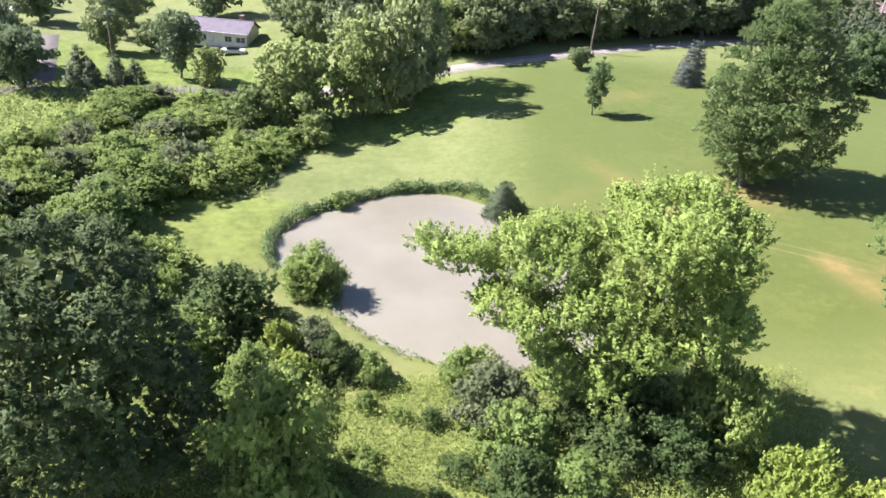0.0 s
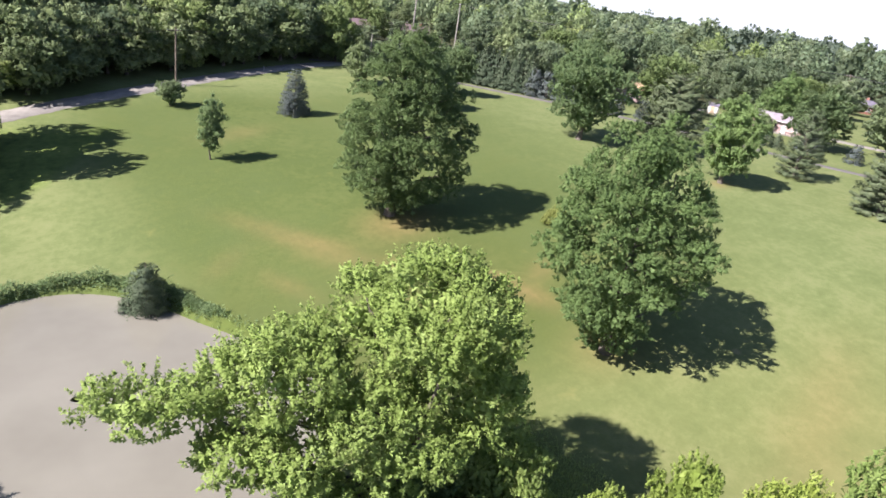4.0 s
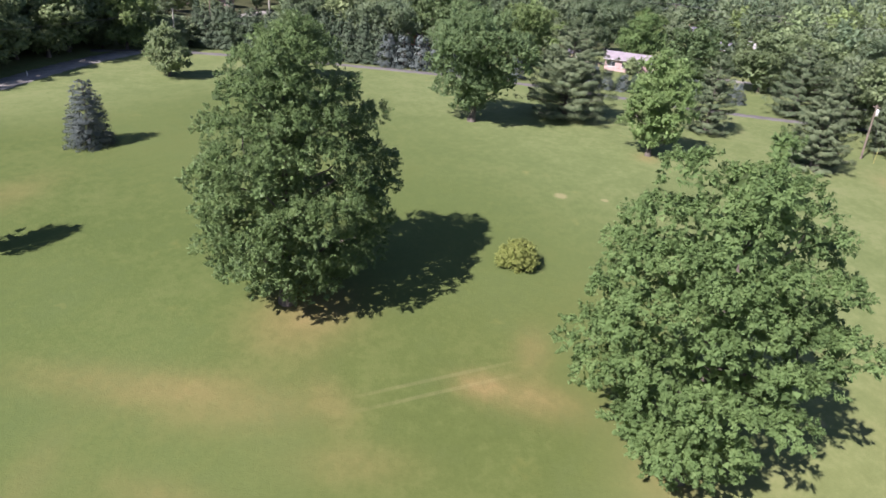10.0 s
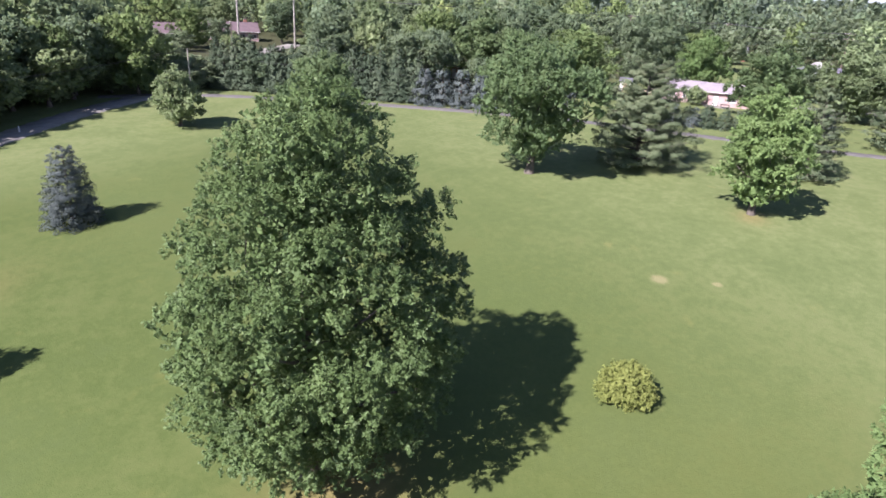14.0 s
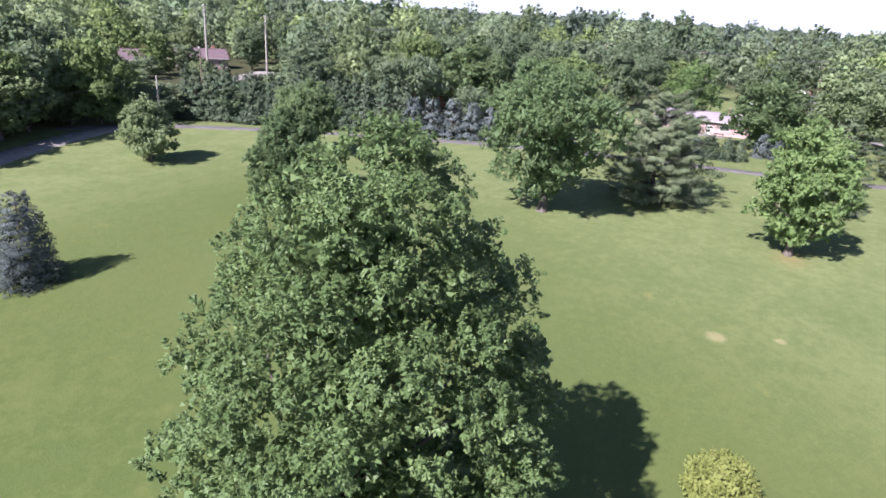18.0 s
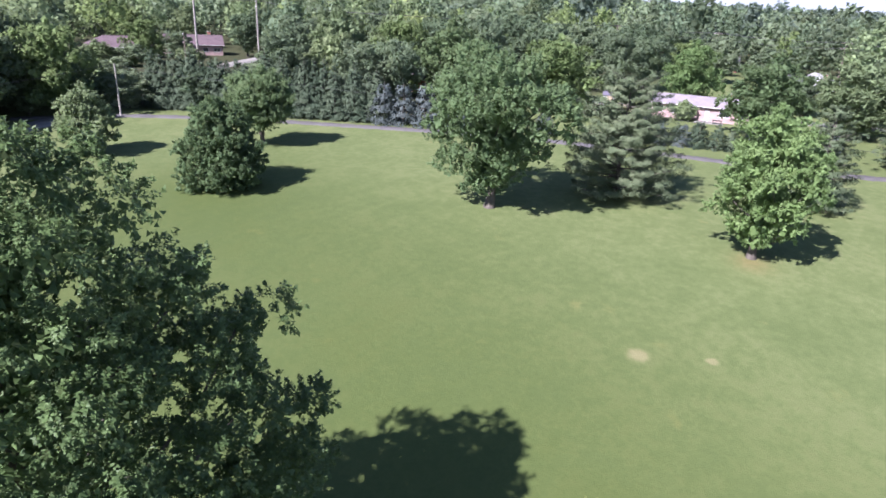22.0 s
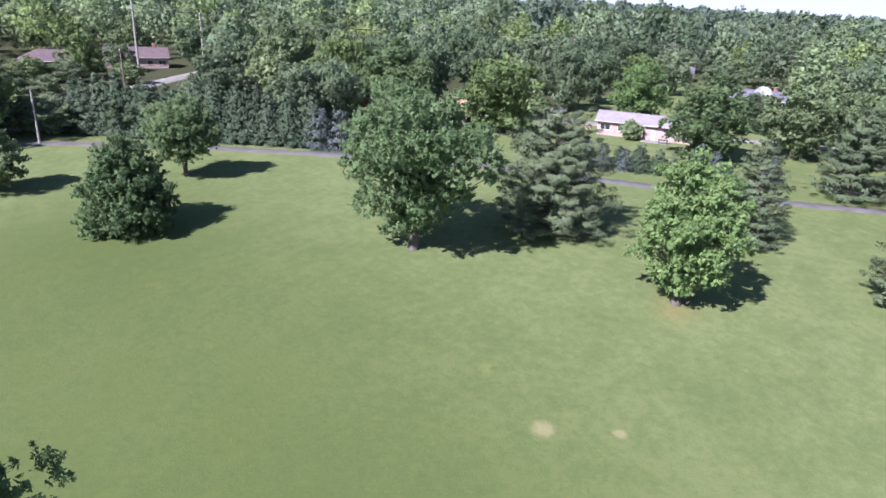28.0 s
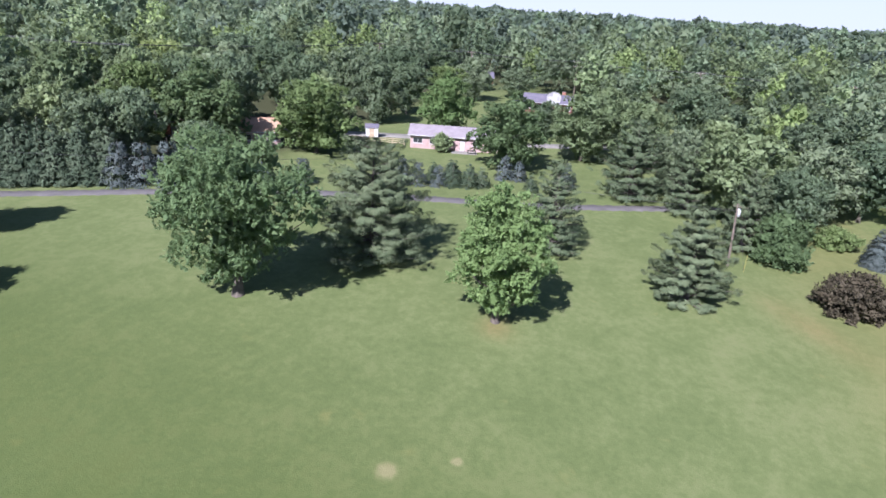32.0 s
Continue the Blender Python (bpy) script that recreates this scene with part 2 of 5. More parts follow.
LAWN = ((0.095, 0.124, 0.046), (0.115, 0.144, 0.056), (0.132, 0.158, 0.065), (0.150, 0.170, 0.075))
M = {
    "water": water_material(), "glass": glass_material(),
    "oak": leaf_material("oak_leaves", (0.079, 0.125, 0.062), (0.124, 0.187, 0.090), (0.200, 0.276, 0.136)),
    "pin_oak": leaf_material("pin_oak_leaves", (0.059, 0.102, 0.039), (0.096, 0.154, 0.058), (0.158, 0.230, 0.088), 0.26, rough=0.5, gloss=0.2),
    "yew": leaf_material("yew_needles", (0.115, 0.148, 0.042), (0.185, 0.222, 0.066), (0.270, 0.305, 0.105), 0.25),
    "walnut": leaf_material("walnut_leaves", (0.045, 0.072, 0.036), (0.074, 0.112, 0.053), (0.116, 0.164, 0.080), 0.3),
    "gum": leaf_material("sweetgum_leaves", (0.098, 0.153, 0.061), (0.157, 0.236, 0.089), (0.249, 0.340, 0.134)),
    "maple": leaf_material("maple_leaves", (0.097, 0.151, 0.079), (0.163, 0.241, 0.113), (0.264, 0.346, 0.177)),
    "bright": leaf_material("young_maple_leaves", (0.123, 0.193, 0.076), (0.201, 0.300, 0.117), (0.304, 0.407, 0.176)),
    "poplar": leaf_material("cottonwood_leaves", (0.141, 0.208, 0.056), (0.246, 0.338, 0.095), (0.375, 0.471, 0.183), 0.35),
    "wood_a": leaf_material("woodland_leaves", (0.103, 0.149, 0.102), (0.166, 0.228, 0.143), (0.248, 0.314, 0.201), 0.42, tree_spread=0.26, speck=0.2, gloss=0.05),
    "wood_b": leaf_material("pale_woodland_leaves", (0.142, 0.189, 0.104), (0.225, 0.288, 0.154), (0.330, 0.401, 0.219), 0.42, tree_spread=0.20, speck=0.2, gloss=0.05),
    "wood_c": leaf_material("sunny_woodland_leaves", (0.142, 0.202, 0.083), (0.230, 0.303, 0.124), (0.343, 0.411, 0.187), 0.42, tree_spread=0.30, speck=0.2, gloss=0.05),
    "wood_d": leaf_material("deep_woodland_leaves", (0.129, 0.178, 0.118), (0.210, 0.270, 0.171), (0.308, 0.365, 0.243), 0.42, tree_spread=0.26, speck=0.2, gloss=0.05),
    # aerial haze over far woods, put into a bluer, greyer leaf colour
    "wood_far": leaf_material("hazed_woodland_leaves", (0.081, 0.119, 0.098), (0.134, 0.178, 0.140), (0.198, 0.245, 0.197), 0.42, tree_spread=0.20, speck=0.2, gloss=0.05),
    "shrub": leaf_material("shrub_leaves", (0.130, 0.195, 0.066), (0.220, 0.306, 0.101), (0.329, 0.419, 0.160), tree_spread=0.2),
    "dogwood": leaf_material("dogwood_leaves", (0.052, 0.088, 0.036), (0.088, 0.138, 0.055), (0.138, 0.196, 0.080), tree_spread=0.2),
    "silver": leaf_material("autumn_olive_leaves", (0.101, 0.128, 0.076), (0.170, 0.204, 0.122), (0.265, 0.300, 0.188)),
    "lime": leaf_material("lime_green_leaves", (0.150, 0.215, 0.045), (0.235, 0.312, 0.072), (0.345, 0.420, 0.130), 0.4),
    "willow": leaf_material("willow_leaves", (0.128, 0.194, 0.058), (0.210, 0.294, 0.090), (0.305, 0.392, 0.138)),
    "pine": leaf_material("white_pine_needles", (0.056, 0.084, 0.050), (0.107, 0.142, 0.080), (0.178, 0.209, 0.126), 0.15),
    "spruce": leaf_material("green_spruce_needles", (0.048, 0.074, 0.048), (0.081, 0.114, 0.073), (0.136, 0.168, 0.110), 0.1, tree_spread=0.25),
    "blue": leaf_material("blue_spruce_needles", (0.055, 0.075, 0.075), (0.105, 0.130, 0.130), (0.180, 0.205, 0.205), 0.08),
    "brown": leaf_material("smoke_bush_leaves", (0.052, 0.047, 0.033), (0.088, 0.074, 0.052), (0.135, 0.112, 0.082), 0.15),
    "weeds": leaf_material("meadow_weeds", (0.135, 0.190, 0.052), (0.220, 0.285, 0.085), (0.330, 0.375, 0.150), 0.35),
    "bark": plain_material("grey_bark", (0.060, 0.050, 0.042), (0.135, 0.115, 0.098), 2.0, 0.9, 0, 0.6, 20),
    "dead": plain_material("dead_branches", (0.13, 0.09, 0.085), (0.24, 0.18, 0.17), 2.0, 0.9, 0, 0.4, 20),
    "asphalt": plain_material("asphalt", (0.075, 0.070, 0.072), (0.12, 0.112, 0.114), 0.6, 0.9, 0, 0.3, 30),
    "gravel": plain_material("gravel", (0.16, 0.15, 0.14), (0.26, 0.245, 0.23), 0.8, 0.95, 0, 0.5, 20),
    "pole": plain_material("weathered_pole", (0.10, 0.08, 0.065), (0.17, 0.14, 0.115), 1.5, 0.85, 0, 0.4, 30),
    "metal": plain_material("pale_metal", (0.62, 0.63, 0.64), (0.75, 0.76, 0.77), 2.0, 0.4, 0.2, 0.05, 30),
    "wire": plain_material("wire", (0.04, 0.04, 0.045), (0.07, 0.07, 0.075), 2.0, 0.5, 0.5, 0.0, 30),
    "yellow": plain_material("yellow_plastic", (0.36, 0.31, 0.09), (0.45, 0.40, 0.13), 2.0, 0.5, 0, 0.05, 30),
    "white": plain_material("white_paint", (0.50, 0.49, 0.50), (0.62, 0.61, 0.62), 1.0, 0.6, 0, 0.1, 30),
    "pink_brick": plain_material("pale_pink_brick", (0.36, 0.245, 0.24), (0.47, 0.345, 0.34), 1.2, 0.85, 0, 0.3, 12),
    "red_brick": plain_material("red_brick", (0.26, 0.11, 0.08), (0.38, 0.18, 0.13), 1.2, 0.85, 0, 0.3, 12),
    "roof_pale": plain_material("pale_grey_shingles", (0.19, 0.165, 0.19), (0.27, 0.24, 0.265), 0.8, 0.85, 0, 0.4, 9),
    "roof_grey": plain_material("slate_grey_shingles", (0.090, 0.082, 0.115), (0.140, 0.130, 0.170), 0.8, 0.85, 0, 0.4, 9),
    "roof_red": plain_material("brownish_shingles", (0.082, 0.056, 0.066), (0.128, 0.092, 0.102), 0.8, 0.85, 0, 0.4, 9),
    "roof_tan": plain_material("tan_shingles", (0.30, 0.19, 0.13), (0.42, 0.28, 0.20), 0.8, 0.85, 0, 0.4, 9),
    # red brick at about half brightness: darker brick, with wall shade in its colour
    "dark_shaded_brick": plain_material("dark_shaded_brick", (0.13, 0.06, 0.045), (0.21, 0.10, 0.075), 1.2, 0.85, 0, 0.3, 12),
    "grey_pole": plain_material("silvered_pole", (0.24, 0.22, 0.20), (0.34, 0.32, 0.30), 1.5, 0.85, 0, 0.4, 30),
    "timber": plain_material("bleached_timber", (0.34, 0.26, 0.18), (0.50, 0.40, 0.29), 2.0, 0.8, 0, 0.3, 25),
    "car_paint": plain_material("car_paint", (0.45, 0.50, 0.58), (0.52, 0.57, 0.64), 1.0, 0.25, 0.1, 0.0, 5),
    "rubber": plain_material("rubber", (0.02, 0.02, 0.02), (0.04, 0.04, 0.04), 3.0, 0.8, 0, 0.1, 30),
}


def sky_backdrop():
    """Pale hazy sky low over the horizon, the same all round."""
    mat, nodes, links, bsdf = material("low_sky")
    nodes.remove(bsdf)
    glow = nodes.new("ShaderNodeEmission")
    geo = nodes.new("ShaderNodeNewGeometry")
    split = nodes.new("ShaderNodeSeparateXYZ")
    links.new(geo.outputs["Position"], split.inputs[0])
    ramp = ramp_node(nodes, [(0.0, (0.40, 0.44, 0.475)), (0.3, (0.37, 0.425, 0.485)), (1.0, (0.24, 0.325, 0.45))])
    links.new(math_node(nodes, links, "DIVIDE", split.outputs["Z"], 900.0), ramp.inputs["Fac"])
    links.new(ramp.outputs["Color"], glow.inputs["Color"])
    links.new(glow.outputs[0], nodes["Material Output"].inputs["Surface"])
    a = np.linspace(0, 2 * math.pi, 97)[:-1]
    rows = [np.stack([40 + 3300 * np.cos(a), 60 + 3300 * np.sin(a), np.full_like(a, h)], -1) for h in (-60, 150, 400, 900)]
    f = np.array([[i * 96 + j, i * 96 + (j + 1) % 96, (i + 1) * 96 + (j + 1) % 96, (i + 1) * 96 + j] for i in range(3) for j in range(96)])
    tagged(new("backdrop", mesh_of("backdrop", np.concatenate(rows), f, mat)), "pale hazy summer sky above the skyline", "sky", kind="structure")


# ---- ground ----
def pond_radius(th):
    r = np.full_like(np.asarray(th, float), POND[0])
    for k in range(1, 5):
        r = r + POND[2 * k - 1] * np.cos(k * th) + POND[2 * k] * np.sin(k * th)
    return r


def smooth(e0, e1, v):
    t = np.clip((v - e0) / (e1 - e0), 0, 1)
    return t * t * (3 - 2 * t)


POND_X, POND_Y = 1.5, 50.5
POND = (14.15, 0.67, -0.05, -0.37, -1.49, -0.71, -0.52, 0.38, -0.26)


def ground(x, y):
    """The height of the land: a low bowl with the pond, a long rise to the lawn, rolling country far off."""
    x, y = np.asarray(x, float), np.asarray(y, float)
    s = 0.8 * (x - 6) + 0.6 * (y - 62) - 2
    soft = 3.0 * np.logaddexp(0, s / 3.0)
    z = 0.3 + 9.2 * (1 - np.exp(-soft / 30))
    far = np.hypot(x - 60, y - 70)
    z = z + 11 * smooth(220, 1300, far) + smooth(250, 900, far) * (3.5 * np.sin(x / 190 + 1.0) * np.sin(y / 230) + 2.0 * np.sin((x + y) / 120))
    dx, dy = x - POND_X, y - POND_Y
    rim = pond_radius(np.arctan2(dy, dx)) - np.hypot(dx, dy)
    w = smooth(-0.8, 1.6, rim)
    return z * (1 - w) - 1.3 * w


def gz(x, y):
    return float(ground(x, y))


def mesh_of(name, verts, faces, mat, normals=None):
    """A mesh from arrays; faces is an (n, 3) or (n, 4) array. normals: shading normals, one a corner point."""
    verts, faces = np.asarray(verts, np.float32), np.asarray(faces, np.int32)
    me = bpy.data.meshes.new(name)
    n, k = faces.shape
    me.vertices.add(len(verts))
    me.vertices.foreach_set("co", verts.ravel())
    me.loops.add(n * k)
    me.loops.foreach_set("vertex_index", faces.ravel())
    me.polygons.add(n)
    me.polygons.foreach_set("loop_start", np.arange(0, n * k, k, dtype=np.int32))
    me.update(calc_edges=True)
    me.materials.append(mat)
    if normals is not None:
        me.normals_split_custom_set_from_vertices(np.asarray(normals, np.float32))
    return me


def part(name, data, mat, parent, label=""):
    """Links a mesh or a bmesh as one object under a thing or a part."""
    if isinstance(data, bmesh.types.BMesh):
        me = bpy.data.meshes.new(name)
        data.to_mesh(me)
        data.free()
        me.materials.append(mat)
        data = me
    ob = new(name, data)
    ob.parent = parent
    return tagged(ob, label)


def thing(name, m, label, category, group="", kind=""):
    ob = new(name)
    ob.matrix_world = m
    return tagged(ob, label, category, group, kind)


def box(bm, x0, y0, z0, x1, y1, z1, bevel=0.0):
    made = bmesh.ops.create_cube(bm, size=1.0, matrix=Matrix.Translation(((x0 + x1) / 2, (y0 + y1) / 2, (z0 + z1) / 2)) @ Matrix.Diagonal((x1 - x0, y1 - y0, z1 - z0, 1)))
    if bevel:
        edges = list({e for v in made["verts"] for e in v.link_edges})
        bmesh.ops.bevel(bm, geom=edges, offset=bevel, segments=1, affect="EDGES")
    return bm


def boxes(*rows, bevel=0.0):
    bm = bmesh.new()
    for r in rows:
        box(bm, *r, bevel=bevel)
    return bm


sky_backdrop()
M["lawn"] = lawn_material()
AXIS = np.linspace(-1, 1, 281)
GX, GY = 22 + 14 * np.sinh(6.2 * AXIS), 58 + 14 * np.sinh(6.2 * AXIS)
xx, yy = np.meshgrid(GX, GY, indexing="ij")
zz = ground(xx, yy)
n = len(AXIS)
index = np.arange(n * n).reshape(n, n)
quads = np.stack([index[:-1, :-1], index[1:, :-1], index[1:, 1:], index[:-1, 1:]], -1).reshape(-1, 4)
me = mesh_of("ground", np.stack([xx, yy, zz], -1).reshape(-1, 3), quads, M["lawn"])
me.polygons.foreach_set("use_smooth", np.ones(len(quads), bool))
# wild ground: the bank towards the start, the thicket in the west, the far woods
bank = smooth(1.5, -1.5, yy - (33.5 + 0.10 * xx + 1.2 * np.sin(xx / 3.0))) * smooth(30, 24, xx)
thicket = smooth(1.5, -1.5, xx - (-13 - 0.75 * (72 - yy) * (yy > 60) - 3.0 * smooth(62, 72, yy) + 11.5 * smooth(74, 86, yy))) * smooth(40, 50, yy) * smooth(106, 100, yy + 0.32 * xx)
rim = np.hypot(xx - POND_X, yy - POND_Y) - pond_radius(np.arctan2(yy - POND_Y, xx - POND_X))
shore = smooth(1.3, 0.4, rim)
south = smooth(2, -2, yy - (-4 + 0.16 * (xx - 60)) - 8 * smooth(60, 30, xx) * smooth(20, 30, xx)) * smooth(20, 30, xx)
wild = np.clip(bank + thicket + shore * 0.8 + south + smooth(170, 260, np.hypot(xx - 60, yy - 70)), 0, 1)
bare = sum(a * np.exp(-(((xx - x) * math.cos(w) + (yy - y) * math.sin(w)) / rx) ** 2 - ((-(xx - x) * math.sin(w) + (yy - y) * math.cos(w)) / ry) ** 2)
           for x, y, rx, ry, w, a in ((37.6, 45.4, 3.6, 1.4, 2.0, 0.45), (36.3, 48.6, 1.4, 0.9, 2.1, 0.55), (41.5, 47.5, 2.2, 1.2, 0.4, 0.35), (34.0, 61.5, 4.0, 3.2, 0.0, 0.5), (26.0, 58.0, 5.0, 1.6, 2.3, 0.3), (22.0, 66.0, 6.0, 1.4, 2.2, 0.25), (38.5, 36.5, 3.0, 2.5, 0.0, 0.35), (85.8, 54.6, 1.8, 1.5, 0.0, 0.5),
                                      (27.0, 51.0, 3.5, 1.2, 2.2, 0.2), (19.5, 57.0, 3.0, 1.0, 2.0, 0.22), (24.0, 62.5, 4.0, 1.1, 2.4, 0.2), (29.5, 55.0, 2.4, 1.0, 1.2, 0.18), (16.0, 63.0, 3.0, 1.2, 0.6, 0.15),
                                      (98.0, 26.0, 6.0, 2.0, 0.7, 0.35), (28.0, 92.0, 5.0, 2.0, 0.3, 0.22), (47.0, 22.0, 12.0, 2.5, 0.25, 0.25), (60.0, 10.0, 8.0, 2.0, 0.2, 0.25)))
lush = smooth(88, 54, xx - 0.25 * (yy - 75)) * (0.75 + 0.25 * smooth(24, 34, xx)) * smooth(4, 16, xx) * smooth(30, 44, yy) * smooth(124, 100, yy) * (1 + 0.4 * smooth(48, 28, xx))
dry = np.clip(0.25 * smooth(62, 34, xx + 0.25 * (yy - 60)) * smooth(70, 45, yy) + 0.5 * np.exp(-((yy - 12 - 0.12 * (xx - 60)) / 9) ** 2) * smooth(25, 45, xx), 0, 1)
# woodland floor: leaf litter, with the shade in the gaps coloured in
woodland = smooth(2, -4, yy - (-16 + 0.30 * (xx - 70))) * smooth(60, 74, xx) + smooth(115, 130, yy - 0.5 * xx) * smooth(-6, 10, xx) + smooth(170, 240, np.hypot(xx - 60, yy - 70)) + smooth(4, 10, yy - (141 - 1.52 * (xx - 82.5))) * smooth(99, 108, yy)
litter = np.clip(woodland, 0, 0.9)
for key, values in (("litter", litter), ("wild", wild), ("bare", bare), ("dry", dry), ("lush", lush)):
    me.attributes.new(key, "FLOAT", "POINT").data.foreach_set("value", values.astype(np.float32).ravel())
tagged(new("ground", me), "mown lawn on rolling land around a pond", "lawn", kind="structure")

# pond
th = np.linspace(0, 2 * math.pi, 161)[:-1]
rings = np.linspace(0.02, 1.0, 12)
rad = pond_radius(th) + 0.9
pts = np.concatenate([np.stack([POND_X + rad * q * np.cos(th), POND_Y + rad * q * np.sin(th), np.zeros_like(th)], -1) for q in rings])
faces = np.array([[a * 160 + b, a * 160 + (b + 1) % 160, (a + 1) * 160 + (b + 1) % 160, (a + 1) * 160 + b] for a in range(11) for b in range(160)])
tagged(new("water", mesh_of("water", pts, faces, M["water"])), "muddy greyish tan pond water, almost still", "pond", kind="structure")


def strip(name, points, width, mat, label, lift=0.05):
    """A lane along a curve through points, laid on the land."""
    p = np.array(points, float)
    t = np.arange(len(p))
    u = np.linspace(0, len(p) - 1, 40 * len(p))
    def spline(v):
        out = np.zeros_like(u)
        for i, q in enumerate(u):
            k = min(int(q), len(p) - 2)
            f = q - k
            a, b, c, d = v[max(k - 1, 0)], v[k], v[k + 1], v[min(k + 2, len(p) - 1)]
            out[i] = 0.5 * (2 * b + (c - a) * f + (2 * a - 5 * b + 4 * c - d) * f * f + (3 * b - a - 3 * c + d) * f ** 3)
        return out
    x, y = spline(p[:, 0]), spline(p[:, 1])
    dx, dy = np.gradient(x), np.gradient(y)
    l = np.hypot(dx, dy)
    nx, ny = -dy / l, dx / l
    wob = 0.12 * np.sin(np.arange(len(x)) * 0.7) + 0.08 * np.sin(np.arange(len(x)) * 1.9)
    sides = [(-width / 2 + wob, -0.12), (-width / 2 + 0.15 + wob, lift), (0 * wob, lift + 0.04), (width / 2 - 0.15 - wob, lift), (width / 2 - wob, -0.12)]
    rows = [np.stack([x + nx * o, y + ny * o, ground(x + nx * o, y + ny * o) + h], -1) for o, h in sides]
    verts = np.stack(rows, 1).reshape(-1, 3)
    k = len(sides)
    f = np.array([[i * k + j, i * k + j + 1, (i + 1) * k + j + 1, (i + 1) * k + j] for i in range(len(x) - 1) for j in range(k - 1)])
    me = mesh_of(name, verts, f[:, ::-1], mat)
    return tagged(new(name, me), label, "road", kind="structure")


strip("road", [(-30, 97.5), (-12, 100.5), (3, 106), (24, 116), (43, 127), (58, 136), (72, 142.5)], 4.2, M["gravel"], "pale gravel lane beside dark woods")
strip("driveway", [(66, 146), (78, 139.5), (90, 126), (98, 114), (106, 101), (113, 87), (118, 72), (122, 58), (127, 46), (131, 38), (136, 28)], 2.6, M["asphalt"], "narrow asphalt driveway along the lawn")
strip("street", [(-120, 78), (-61, 90), (-50, 93), (-40, 96.8), (-30, 99)], 4.5, M["asphalt"], "grey street in front of the houses")
strip("drive", [(-57, 92), (-60, 100), (-66, 112), (-74, 128)], 3.6, M["asphalt"], "grey asphalt drive up to a house")
strip("side_street", [(98, 158), (105, 167.5), (116, 177), (131, 186), (150, 196)], 5.0, M["gravel"], "pale street before the brick houses")
strip("lane", [(176, 40), (164, 66), (158, 92), (150, 112), (136, 150)], 4.5, M["gravel"], "pale concrete street behind the house")


# ---- plants ----
def unit(v):
    return v / np.maximum(np.linalg.norm(v, axis=-1, keepdims=True), 1e-9)


def leaves(pos, nor, rng, length, width, fold=0.25, along=None, soft=None, three=False):
    """One folded four-cornered leaf at each place, facing its normal and lying along a given way; returns corners, faces and shading normals."""
    k = len(pos)
    tan = unit(np.cross(nor, rng.normal(size=(k, 3))) if along is None else along - nor * np.sum(along * nor, -1, keepdims=True))
    bit = np.cross(nor, tan)
    ln = length * rng.uniform(0.65, 1.35, (k, 1))
    wd = width * rng.uniform(0.65, 1.35, (k, 1))
    drop = nor * ln * fold
    if three:
        v = np.stack([pos - tan * ln * 0.8 - bit * wd, pos + tan * ln - drop, pos - tan * ln * 0.6 + bit * wd], 1)
        return v.reshape(-1, 3), np.arange(3 * k).reshape(k, 3), np.repeat(nor if soft is None else soft, 3, 0)
    v = np.stack([pos - tan * ln - drop, pos - bit * wd, pos + tan * ln - drop, pos + bit * wd], 1)
    return v.reshape(-1, 3), np.arange(4 * k).reshape(k, 4), np.repeat(nor if soft is None else soft, 4, 0)


def clump_leaves(cen, rad, out, per, rng, length, width, flat=1.0, jitter=0.45, stretch=0.0, shell=0.35, three=False):
    """Leaves gathered into rounded sprays: cen places, rad radii, out the way each spray grows."""
    k = len(cen)
    d = unit(rng.normal(size=(k, per, 3)))
    d = unit(d + 0.55 * out[:, None, :])
    rr = rad[:, None, None] * (shell + (1 - shell) * rng.uniform(size=(k, per, 1)) ** 0.5)
    off = d * rr
    off[..., 2] *= flat
    if stretch:
        off = off + out[:, None, :] * (np.sum(d * out[:, None, :], -1, keepdims=True) * rad[:, None, None] * stretch)
    pos = (cen[:, None, :] + off).reshape(-1, 3)
    nor = unit(0.45 * d + 0.55 * out[:, None, :] + np.array([0, 0, 0.25]) + jitter * rng.normal(size=(k, per, 3))).reshape(-1, 3)
    way = unit(d + 0.5 * rng.normal(size=(k, per, 3))).reshape(-1, 3)
    soft = unit(nor * 0.3 + (0.4 * d + 0.75 * out[:, None, :]).reshape(-1, 3))
    return leaves(pos, nor, rng, length, width, 0.25, way, soft, three)


def tube(points, radii, sides=7):
    """A tapered limb through points."""
    p, r = np.array(points, float), np.array(radii, float)
    t = unit(np.gradient(p, axis=0))
    a = unit(np.cross(t, np.array([0.31, 0.87, 0.12])))
    b = np.cross(t, a)
    ang = np.linspace(0, 2 * math.pi, sides + 1)[:-1]
    v = (p[:, None, :] + r[:, None, None] * (np.cos(ang)[None, :, None] * a[:, None, :] + np.sin(ang)[None, :, None] * b[:, None, :])).reshape(-1, 3)
    f = [[i * sides + j, i * sides + (j + 1) % sides, (i + 1) * sides + (j + 1) % sides, (i + 1) * sides + j] for i in range(len(p) - 1) for j in range(sides)]
    return v, np.array(f)


def joined(pieces):
    """Several pieces of geometry as one; keeps shading normals where all have them."""
    n0, fs = 0, []
    for q in pieces:
        fs.append(q[1] + n0)
        n0 += len(q[0])
    return tuple(np.concatenate(a) for a in ([q[0] for q in pieces], fs, *([[q[2] for q in pieces]] if all(len(q) > 2 for q in pieces) else [])))


